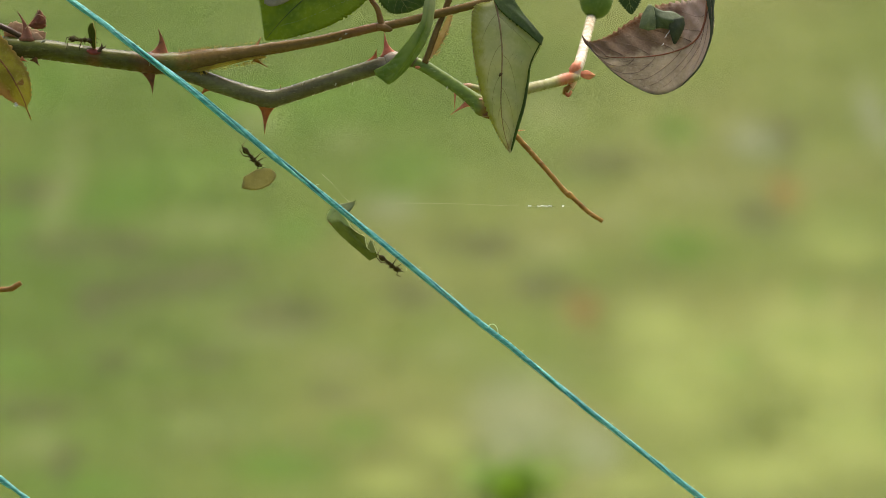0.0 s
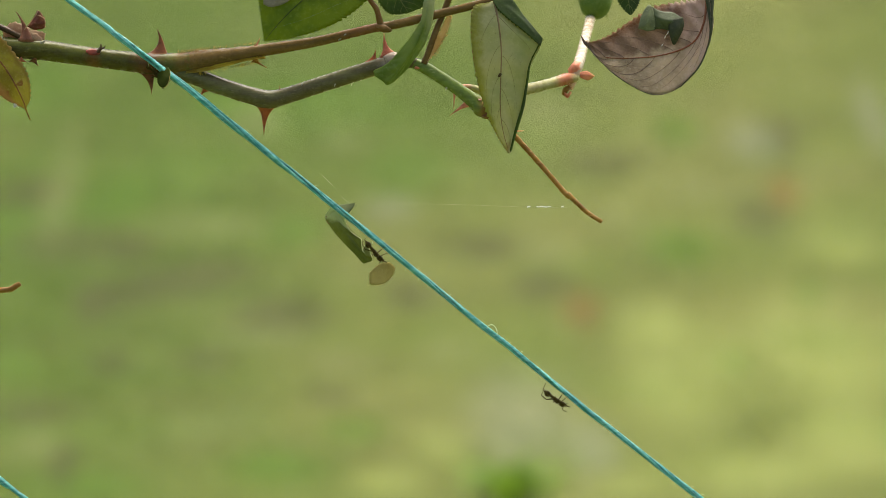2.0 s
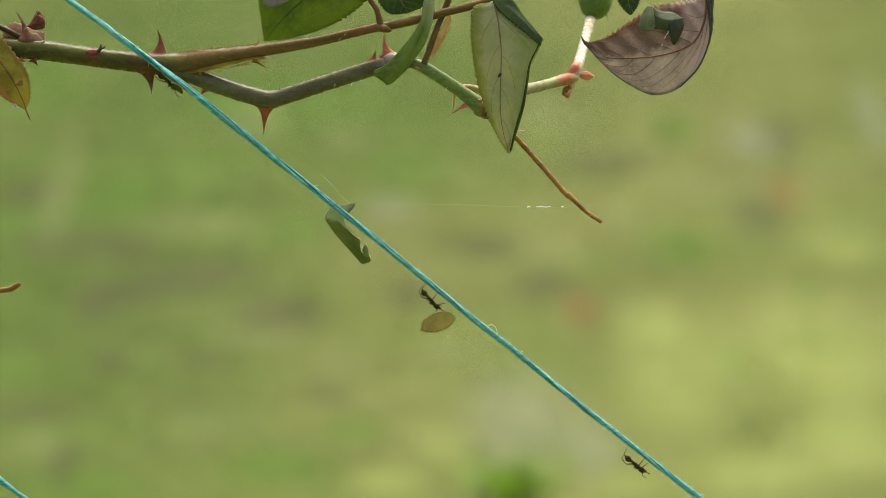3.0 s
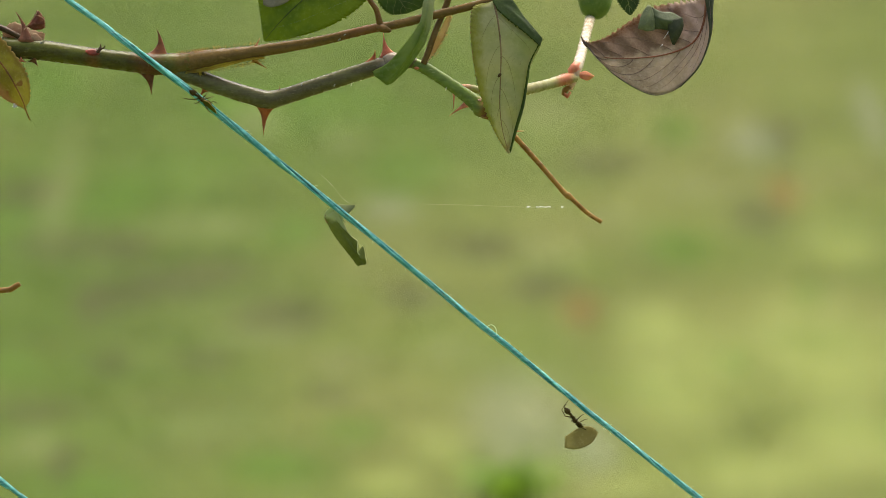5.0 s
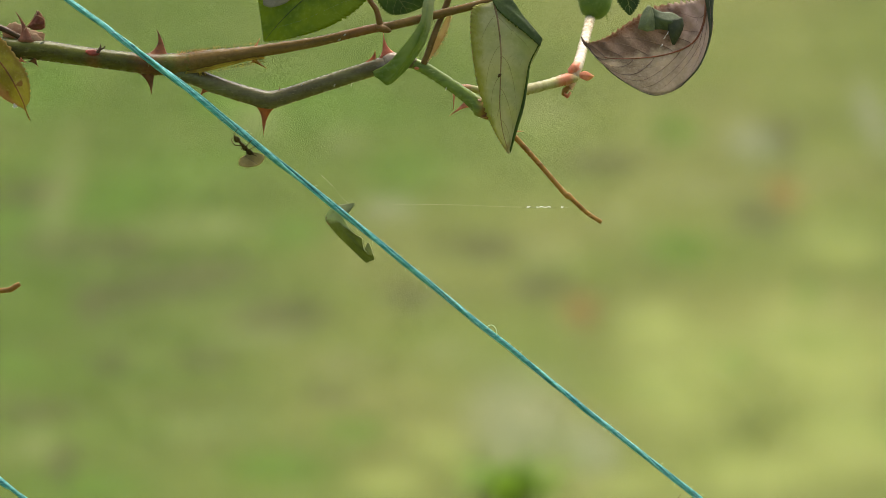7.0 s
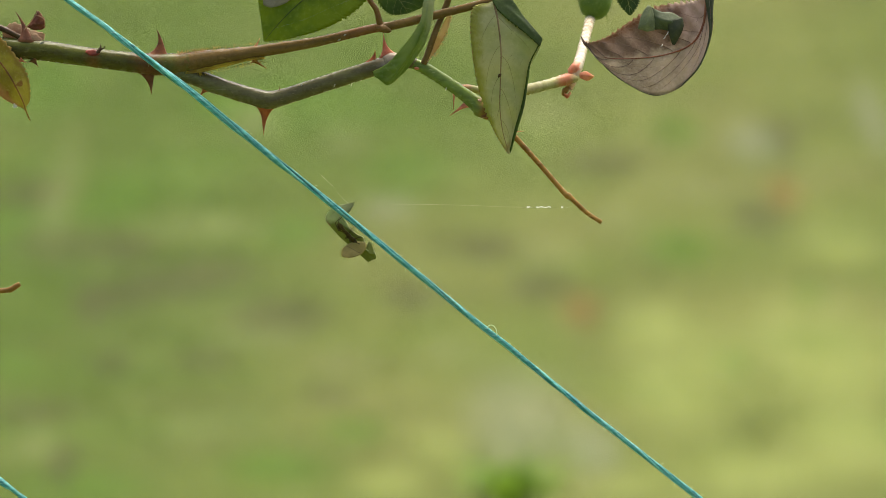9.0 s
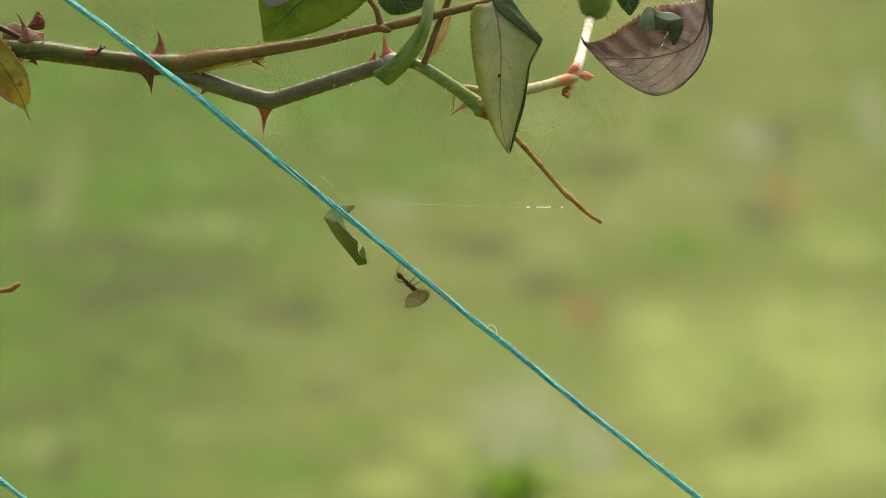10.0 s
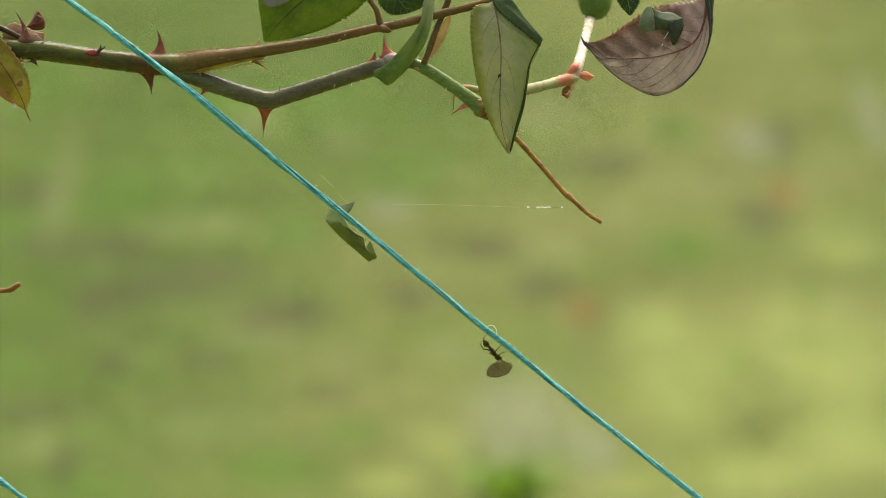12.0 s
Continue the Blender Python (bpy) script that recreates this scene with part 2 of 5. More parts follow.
STIPULE = leaf_material("yellow_stipule", srgb(212, 194, 76), srgb(178, 150, 54), srgb(226, 212, 112), 0.75)
HAIR = leaf_material("orange_hair", srgb(194, 142, 76), srgb(168, 112, 60), srgb(208, 168, 100), 0.6)
CARGO_TAN = leaf_material("tan_cut_leaf", srgb(184, 174, 112), srgb(164, 154, 96), srgb(198, 188, 130), 0.62, 0.7, shine=0.12)
CARGO_GREY = leaf_material("grey_green_cut_leaf", srgb(206, 186, 112), srgb(174, 154, 90), srgb(216, 200, 134), 0.62, 0.7, shine=0.12)
CARGO_GREEN = leaf_material("green_cut_leaf", srgb(72, 84, 30), srgb(58, 70, 24), srgb(92, 102, 46), 0.6, 0.7, shine=0.05)
SEPAL = leaf_material("green_sepal", srgb(108, 130, 58), srgb(92, 116, 48), srgb(134, 150, 84), 0.3)


def string_material():
    n = Nodes("turquoise_twine")
    streak = n.add("ShaderNodeMapping", Vector=n.position())
    streak.inputs["Rotation"].default_value = (0, radians(39), 0)
    streak.inputs["Scale"].default_value = (0.12, 1, 1)
    v = streak.outputs[0]
    col = n.mix(n.range(n.noise(1500, 4, v), 0.35, 0.68), srgb(46, 150, 138), srgb(116, 210, 196))
    # whitish streaks put the twine's highlights into its colour
    col = n.mix(n.range(n.noise(3800, 3, v), 0.54, 0.7, 0, 0.75), col, srgb(186, 232, 220))
    col = n.mix(n.range(n.noise(420, 3), 0.62, 0.76, 0, 0.5), col, srgb(40, 96, 98))
    # random strand tones, pushed apart to paint bright faces and dark grooves
    own = n.add("ShaderNodeObjectInfo").outputs["Random"]
    col = n.mix(n.range(own, 0.0, 0.45, 0.55, 0.0), col, srgb(34, 112, 104))
    col = n.mix(n.range(own, 0.6, 1.0, 0.0, 0.4), col, srgb(150, 222, 210))
    return n.finish(col, 0.5, n.bump(n.noise(3400, 4, v), 0.8, 0.0003), 0.14, specular=0.5, sheen=0.15)


STRING = string_material()
_n = Nodes("pale_fibre")
FIBRE = _n.finish(_n.mix(_n.noise(3000), srgb(150, 190, 150), srgb(196, 206, 160)), 0.5, None, 0.4)
_n = Nodes("spider_silk")
SILK = _n.finish(_n.mix(_n.noise(900), srgb(196, 196, 160), srgb(220, 216, 180)), 0.3, None, 0.4, alpha=0.28)
_n = Nodes("silk_fluff")
FLUFF = _n.finish(_n.mix(_n.noise(2000), srgb(222, 222, 214), srgb(245, 245, 240)), 0.5, None, 0.4)


def ant_material(name, a, b, rough):
    n = Nodes(name)
    col = n.mix(n.range(n.noise(2500, 3), 0.35, 0.65), a, b)
    return n.finish(col, rough, n.bump(n.noise(7000, 3), 0.35, 0.00006), specular=0.05)


ANT = ant_material("dark_brown_chitin", srgb(72, 61, 26), srgb(45, 38, 16), 0.5)
ANT_LEG = ant_material("brown_leg_chitin", srgb(82, 70, 30), srgb(54, 46, 18), 0.5)


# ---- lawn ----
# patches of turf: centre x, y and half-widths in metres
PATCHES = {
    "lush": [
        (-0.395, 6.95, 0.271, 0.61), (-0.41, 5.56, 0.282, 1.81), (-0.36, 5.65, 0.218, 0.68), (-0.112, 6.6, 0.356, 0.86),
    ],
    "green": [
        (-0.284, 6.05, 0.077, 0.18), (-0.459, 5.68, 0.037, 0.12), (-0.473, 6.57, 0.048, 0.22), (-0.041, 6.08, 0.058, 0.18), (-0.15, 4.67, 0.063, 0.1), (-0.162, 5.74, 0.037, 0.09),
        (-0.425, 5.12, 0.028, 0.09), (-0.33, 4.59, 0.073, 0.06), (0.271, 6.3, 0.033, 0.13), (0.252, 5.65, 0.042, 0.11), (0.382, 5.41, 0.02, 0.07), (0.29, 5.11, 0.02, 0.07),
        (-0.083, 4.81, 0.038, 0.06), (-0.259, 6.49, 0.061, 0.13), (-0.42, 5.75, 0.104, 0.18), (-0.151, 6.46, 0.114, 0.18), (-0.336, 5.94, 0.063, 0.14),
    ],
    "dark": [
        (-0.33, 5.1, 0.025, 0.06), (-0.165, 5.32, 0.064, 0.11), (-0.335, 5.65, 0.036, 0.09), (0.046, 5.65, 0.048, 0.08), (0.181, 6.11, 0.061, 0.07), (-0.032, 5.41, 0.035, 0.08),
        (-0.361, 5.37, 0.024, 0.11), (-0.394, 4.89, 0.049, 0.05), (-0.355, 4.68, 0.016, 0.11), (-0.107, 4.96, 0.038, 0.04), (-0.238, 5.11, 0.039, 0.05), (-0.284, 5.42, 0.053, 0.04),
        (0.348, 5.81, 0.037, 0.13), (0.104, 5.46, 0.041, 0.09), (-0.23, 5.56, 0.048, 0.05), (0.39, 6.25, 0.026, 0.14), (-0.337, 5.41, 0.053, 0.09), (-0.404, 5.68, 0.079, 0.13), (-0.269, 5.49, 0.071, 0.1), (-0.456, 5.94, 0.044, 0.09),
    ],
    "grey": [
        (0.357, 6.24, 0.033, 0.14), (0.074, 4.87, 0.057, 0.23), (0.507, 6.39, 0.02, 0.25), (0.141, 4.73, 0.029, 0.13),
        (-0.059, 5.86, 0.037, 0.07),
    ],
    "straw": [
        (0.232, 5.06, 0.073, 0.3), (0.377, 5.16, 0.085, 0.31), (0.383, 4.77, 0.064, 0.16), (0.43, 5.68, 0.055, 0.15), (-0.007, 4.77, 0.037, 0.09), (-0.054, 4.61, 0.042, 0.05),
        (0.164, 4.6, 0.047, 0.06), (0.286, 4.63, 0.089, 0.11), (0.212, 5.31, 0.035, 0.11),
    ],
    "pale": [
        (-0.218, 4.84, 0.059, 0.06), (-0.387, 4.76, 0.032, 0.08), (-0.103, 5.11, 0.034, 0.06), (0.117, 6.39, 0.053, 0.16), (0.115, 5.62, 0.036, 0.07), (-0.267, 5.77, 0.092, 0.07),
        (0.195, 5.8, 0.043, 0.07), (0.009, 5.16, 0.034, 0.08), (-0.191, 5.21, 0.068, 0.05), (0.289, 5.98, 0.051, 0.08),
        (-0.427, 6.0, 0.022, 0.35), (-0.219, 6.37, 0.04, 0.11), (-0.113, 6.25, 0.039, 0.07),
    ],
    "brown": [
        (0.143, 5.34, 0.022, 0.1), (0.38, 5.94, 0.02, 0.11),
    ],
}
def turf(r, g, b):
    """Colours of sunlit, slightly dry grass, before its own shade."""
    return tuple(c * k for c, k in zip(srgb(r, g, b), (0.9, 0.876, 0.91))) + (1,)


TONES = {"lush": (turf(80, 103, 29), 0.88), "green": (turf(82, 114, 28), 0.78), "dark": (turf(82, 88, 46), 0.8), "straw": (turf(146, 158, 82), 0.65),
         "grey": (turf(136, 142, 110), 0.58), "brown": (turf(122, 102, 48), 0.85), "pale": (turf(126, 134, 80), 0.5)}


def lawn_material(name, blades):
    n = Nodes(name)
    pos = n.position()

    def spread(x, y, shift):
        v = n.add("ShaderNodeMapping", Vector=pos)
        v.inputs["Scale"].default_value = (x, y, 0)
        v.inputs["Location"].default_value = (shift, shift * 0.6, 0)
        return v.outputs[0]

    col = n.mix(n.range(n.noise(1, 3, spread(2.6, 2.2, 0.0)), 0.38, 0.62), turf(103, 116, 48), turf(118, 125, 62))
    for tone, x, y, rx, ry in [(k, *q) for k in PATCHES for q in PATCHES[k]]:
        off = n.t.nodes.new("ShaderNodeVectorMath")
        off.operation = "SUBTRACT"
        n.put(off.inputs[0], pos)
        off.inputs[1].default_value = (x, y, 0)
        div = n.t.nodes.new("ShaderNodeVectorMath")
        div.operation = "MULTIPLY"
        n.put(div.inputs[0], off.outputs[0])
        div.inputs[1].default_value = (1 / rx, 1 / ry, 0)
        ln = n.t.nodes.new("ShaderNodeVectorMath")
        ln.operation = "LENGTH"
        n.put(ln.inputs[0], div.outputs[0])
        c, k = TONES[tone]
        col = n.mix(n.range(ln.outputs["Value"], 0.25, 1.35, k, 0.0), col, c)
    # tufts and thin spots, a finger to a hand wide
    col = n.mix(n.range(n.noise(1, 2, spread(5, 6, 3.7)), 0.48, 0.7, 0, 0.34), col, turf(90, 94, 48))
    col = n.mix(n.range(n.noise(1, 2, spread(4.5, 5.5, 8.2)), 0.5, 0.7, 0, 0.3), col, turf(98, 124, 44))
    col = n.mix(n.range(n.noise(1, 2, spread(6, 10, 5.1)), 0.5, 0.7, 0, 0.2), col, turf(140, 146, 84))
    if blades:
        info = n.add("ShaderNodeNewGeometry").outputs["Random Per Island"]
        col = n.mix(n.range(info, 0, 1, 0.0, 0.07), col, n.ramp(info, [(0, turf(79, 104, 34)), (0.6, turf(136, 147, 68)), (1, turf(192, 188, 118))]))
        return n.finish(col, 0.6, None, 0.3, specular=0.15)
    col = n.mix(n.range(n.noise(160, 3), 0.4, 0.7, 0, 0.1), col, turf(99, 95, 56))
    return n.finish(col, 0.9, n.bump(n.noise(60, 2), 0.12, 0.004), specular=0.15)


def build_ground():
    bm = bmesh.new()
    bmesh.ops.create_grid(bm, x_segments=60, y_segments=60, size=600)
    me = bpy.data.meshes.new("ground")
    for v in bm.verts:
        r = v.co.length
        v.co.z = 0 if r < 40 else 0.4 * noise.noise(v.co * 0.01) * min(1, (r - 40) / 100)
    bm.to_mesh(me)
    bm.free()
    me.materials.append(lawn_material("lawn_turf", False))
    tagged(new("ground", me), "mown green lawn turf with straw-coloured and bare patches", "lawn", kind="structure")


def build_grass():
    rng = np.random.default_rng(4)
    # an even sward over the middle of the lawn, thinning out round it
    gx, gy = np.meshgrid(np.arange(-0.8, 0.8, 0.007), np.arange(3.9, 8.3, 0.009))
    gx, gy = gx.ravel(), gy.ravel()
    x = np.concatenate([gx + rng.uniform(-0.003, 0.003, gx.size), rng.normal(0, 1.3, 40000)])
    y = np.concatenate([gy + rng.uniform(-0.004, 0.004, gy.size), rng.normal(5.8, 2.0, 40000)])
    count = x.size
    h = rng.uniform(0.003, 0.008, count)
    w = rng.uniform(0.0010, 0.0020, count)
    yaw = rng.uniform(0, 2 * np.pi, count)
    lean = rng.uniform(1.1, 2.2, count) * h
    # mown and trodden: each blade lies over, its flat side up
    cx, sx = np.sin(yaw) * w, -np.cos(yaw) * w
    lx, ly = np.cos(yaw) * lean, np.sin(yaw) * lean
    verts = np.empty((count, 5, 3))
    verts[:, 0] = np.stack([x - cx, y - sx, np.full(count, -0.002)], 1)
    verts[:, 1] = np.stack([x + cx, y + sx, np.full(count, -0.002)], 1)
    verts[:, 2] = np.stack([x + cx * 0.8 + lx * 0.35, y + sx * 0.8 + ly * 0.35, h * 0.6], 1)
    verts[:, 3] = np.stack([x - cx * 0.8 + lx * 0.35, y - sx * 0.8 + ly * 0.35, h * 0.6], 1)
    verts[:, 4] = np.stack([x + lx, y + ly, h], 1)
    base = np.arange(count)[:, None] * 5
    quads = (base + np.array([0, 1, 2, 3])).tolist()
    tris = (base + np.array([3, 2, 4])).tolist()
    me = bpy.data.meshes.new("lawn_grass")
    me.from_pydata(verts.reshape(-1, 3).tolist(), [], quads + tris)
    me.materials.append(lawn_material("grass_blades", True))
    tagged(new("lawn_grass", me), "short green and straw-coloured grass blades", "grass", kind="stuff")


def build_weed():
    """A low dark clump of broad leaves in the lawn."""
    base = Vector((0.06, 4.47, 0))
    ob = thing("weed_clump", base, "low dark green broad-leaved weed in the lawn", "weed")
    rng = random.Random(8)
    for k in range(44):
        bm = bmesh.new()
        a = rng.uniform(0, 2 * math.pi)
        out = rng.uniform(0.014, 0.07)
        tip = base + Vector((math.cos(a) * out, math.sin(a) * out, rng.uniform(0.016, 0.056)))
        side = Vector((-math.sin(a), math.cos(a), 0))
        rows = []
        for i in range(6):
            s = i / 5
            c = base.lerp(tip, s) + Vector((0, 0, 0.012 * math.sin(s * math.pi)))
            w = 0.009 * math.sin(math.pi * min(1, 0.12 + s * 0.88)) + 0.0006
            rows.append([bm.verts.new(c - side * w + Vector((0, 0, 0.002))), bm.verts.new(c), bm.verts.new(c + side * w + Vector((0, 0, 0.002)))])
        for i in range(5):
            for j in range(2):
                bm.faces.new((rows[i][j], rows[i][j + 1], rows[i + 1][j + 1], rows[i + 1][j])).smooth = True
        part("leaf", bm, WEED, ob)


WEED = leaf_material("weed_leaf", srgb(128, 158, 48), srgb(110, 142, 42), srgb(140, 168, 68), 0.55)
build_ground()
build_grass()
build_weed()


# ---- leaves ----
class Blade:
    """A leaf blade between a midrib and two edges, each a curve of plan points from base to tip."""

    def __init__(self, rib, left, right, n=36, m=7, teeth=0, bite=3.0, pucker=2.0, veins=7, cup=0.0, bites=None, rake=0.19):
        n = max(n, teeth * 4)

        def even(points):
            q = glide(points, 40)
            return [q[round(i * (len(q) - 1) / n)] for i in range(n + 1)]
        self.n, self.m = n, m
        self.rib, self.left, self.right = even(rib), even(left), even(right)
        self.rake = rake
        self.bites = bites or (bite, bite)
        self.teeth, self.bite, self.pucker, self.veins, self.cup = teeth, bite, pucker, veins, cup
        k = n // 2
        across, along = self.right[k] - self.left[k], self.rib[-1] - self.rib[0]
        self.turned = across[0] * along[1] - across[1] * along[0] > 0

    def spot(self, s, q):
        """The plan point at s along the leaf (0 base, 1 tip) and q across (-1 left edge, 1 right edge)."""
        f = s * self.n
        i = min(int(f), self.n - 1)
        k = f - i
        side = self.left if q < 0 else self.right
        r = self.rib[i] * (1 - k) + self.rib[i + 1] * k
        e = side[i] * (1 - k) + side[i + 1] * k
        a = abs(q)
        p = r + (e - r) * a
        width = np.linalg.norm((e - r)[:2])
        wave = math.sin((s * (self.veins + 1) - a * 1.1) * 2 * math.pi)
        p[2] += self.pucker * 0.03 * wave * math.sin(math.pi * min(a, 0.98)) * min(1, width / 40)
        p[2] += self.cup * a * (1 - a) * 4
        return p

    def build(self, thick=0.22):
        bm = bmesh.new()
        uv = bm.loops.layers.uv.new("blade")
        n, m = self.n, self.m
        rng = random.Random(n + len(self.left))
        grid = []
        size = 1.0
        for i in range(n + 1):
            row = []
            for j in range(-m, m + 1):
                p = self.spot(i / n, j / m)
                if abs(j) == m and self.teeth and 0 < i < n:
                    r = self.rib[i]
                    out = p[:2] - r[:2]
                    ln = np.linalg.norm(out)
                    if ln > 3:
                        ph = (i % 4) / 3 if i % 4 < 3 else -0.25
                        if i % 4 == 0:
                            size = rng.uniform(0.3, 1.6)
                        p[:2] += out / ln * self.bites[0 if j < 0 else 1] * (ph - 0.2) * size
                row.append(bm.verts.new(at(*p)))
            grid.append(row)
        for i in range(n):
            for j in range(2 * m):
                f = bm.faces.new((grid[i][j], grid[i][j + 1], grid[i + 1][j + 1], grid[i + 1][j]))
                f.smooth, f.material_index = True, 1 if self.turned else 0
                for lp, (a, b) in zip(f.loops, ((i, j), (i, j + 1), (i + 1, j + 1), (i + 1, j))):
                    lp[uv].uv = (a / n, b / (2 * m))
        bm.normal_update()
        off = [[v.normal.copy() for v in row] for row in grid]
        back = [[bm.verts.new(v.co - off[i][j] * thick * 0.001) for j, v in enumerate(row)] for i, row in enumerate(grid)]
        for i in range(n):
            for j in range(2 * m):
                f = bm.faces.new((back[i][j], back[i + 1][j], back[i + 1][j + 1], back[i][j + 1]))
                f.smooth, f.material_index = True, 0 if self.turned else 1
                for lp, (a, b) in zip(f.loops, ((i, j), (i + 1, j), (i + 1, j + 1), (i, j + 1))):
                    lp[uv].uv = (a / n, b / (2 * m))
        ring = [(i, 0) for i in range(n)] + [(n, j) for j in range(2 * m)] + [(i, 2 * m) for i in range(n, 0, -1)] + [(0, j) for j in range(2 * m, 0, -1)]
        for (a, b), (c, d) in zip(ring, ring[1:] + ring[:1]):
            bm.faces.new((grid[a][b], grid[c][d], back[c][d], back[a][b]))
        return bm

    def line(self, s0, q0, s1, q1, lift, steps=8):
        pts = []
        for k in range(steps + 1):
            t = k / steps
            p = self.spot(s0 + (s1 - s0) * t ** 1.3, q0 + (q1 - q0) * t)
            p[2] += lift
            pts.append(at(*p))
        return pts


def add_leaf(owner, label, blade, mats, rib_mat, vein_mat, rib_radius=2.6, vein_radius=0.9, lift=-0.02, name="leaf", span=(0.0, 0.97), fine=0.0):
    leaf = part(name, blade.build(), mats, owner, label)
    if blade.turned:
        lift -= 0.2
    bm = bmesh.new()
    pts = blade.line(span[0], 0.001, span[1], 0.001, lift, 26)
    tube(bm, pts, [rib_radius * UNIT * (1 - 0.75 * i / 26) for i in range(27)], 8)
    part("midrib", bm, rib_mat, leaf, "raised midrib")
    if vein_radius:
        rng = random.Random(int(blade.rib[0][0]) + blade.veins)
        for side in (-1, 1):
            for k in range(blade.veins):
                s = 0.05 + 0.8 * (k + (0.5 if side > 0 else 0.2) + rng.uniform(-0.15, 0.15)) / blade.veins
                pts = blade.line(s, 0.02 * side, min(0.98, s + blade.rake * rng.uniform(0.85, 1.15)), rng.uniform(0.82, 0.93) * side, lift, 16)
                bm = bmesh.new()
                tube(bm, pts, [vein_radius * UNIT * (1 - 0.7 * i / 16) for i in range(17)], 5)
                part("vein", bm, vein_mat, leaf)
    if fine:
        # short wandering links between the side veins
        bm = bmesh.new()
        for _ in range(blade.veins * 6):
            side = rng.choice((-1, 1))
            s, q = rng.uniform(0.04, 0.8), rng.uniform(0.08, 0.8)
            s += blade.rake * q
            ds, dq = rng.uniform(0.03, 0.075), rng.uniform(-0.2, 0.02)
            if s + ds < 0.96 and q + dq > 0.03:
                pts = []
                for i in range(6):
                    p = blade.spot(s + ds * i / 5, (q + dq * i / 5 + 0.02 * math.sin(i * 2.1 + q * 40)) * side)
                    p[2] += lift
                    pts.append(at(*p))
                tube(bm, pts, [fine * UNIT] * 6, 4)
        part("vein_net", bm, vein_mat, leaf)
    return leaf


def rim(leaf, blade, side, radius, mat, s0=0.02, s1=0.99, name="leaf_margin"):
    bm = bmesh.new()
    pts = blade.line(s0, side, s1, side, -0.1 if not blade.turned else -0.14, 50)
    tube(bm, pts, [radius * UNIT * (0.7 + 0.3 * math.sin(k * 0.9)) for k in range(51)], 5)
    part(name, bm, mat, leaf, "dark leaf margin")


def thorn(owner, tip, base, width, mat, lean=0.2, name="thorn", d=3.0, foot=None):
    """A slightly hooked thorn from base to tip (plan points), its flared foot lying along the bark (du, dv)."""
    bm = bmesh.new()
    b, t = np.array(base, float), np.array(tip, float)
    axis = t - b
    ln = np.linalg.norm(axis)
    along = np.array((-axis[1], axis[0])) / max(ln, 1e-6)
    uv = bm.loops.layers.uv.new("blade")
    rings = []
    for i in range(9):
        s = i / 8
        c = b + axis * s + along * lean * width * math.sin(math.pi * s) * 0.35
        side = along
        if foot:
            side = np.array(foot, float) / np.hypot(*foot) * (1 - s) ** 2 + along * (1 - (1 - s) ** 2) * (1 if np.dot(foot, along) > 0 else -1)
        half = width / 2 * (0.75 * (1 - s) ** 5 + (1 - s) ** 1.25 * 0.44) + 0.4
        deep = half * 0.4
        ring = []
        for k in range(10):
            w = 2 * math.pi * k / 10
            q = c + side * half * math.cos(w)
            ring.append(bm.verts.new(at(q[0], q[1], d + deep * math.sin(w) * UNIT * 1000)))
        rings.append(ring)
    for i in range(8):
        for k in range(10):
            f = bm.faces.new((rings[i][k], rings[i][(k + 1) % 10], rings[i + 1][(k + 1) % 10], rings[i + 1][k]))
            f.smooth = True
            for lp, a in zip(f.loops, (i, i, i + 1, i + 1)):
                lp[uv].uv = (a / 8, k / 10)
    bm.faces.new(rings[0])
    bm.faces.new(rings[-1])
    return part(name, bm, mat, owner)


def hairs(bm, points, count, length, spread, seed, radius=0.45):
    """Short bristles along a line of plan points, leaning along the given (du, dv) spread."""
    rng = random.Random(seed)
    q = glide(points, 10)
    for _ in range(count):
        p = q[rng.randrange(len(q))]
        a = rng.uniform(-0.5, 0.5)
        du, dv = spread
        ex = du * math.cos(a) - dv * math.sin(a)
        ey = du * math.sin(a) + dv * math.cos(a)
        ln = length * rng.uniform(0.5, 1.2)
        u, v = p[0] + rng.uniform(-3, 3), p[1] + rng.uniform(-1.5, 1.5)
        d = p[2] + rng.uniform(-0.4, 0.4)
        pts = [at(u, v, d), at(u + ex * ln * 0.6, v + ey * ln * 0.6, d), at(u + ex * ln, v + ey * ln, d + rng.uniform(-0.3, 0.3))]
        tube(bm, pts, [radius * UNIT, radius * 0.6 * UNIT, radius * 0.8 * UNIT], 5)


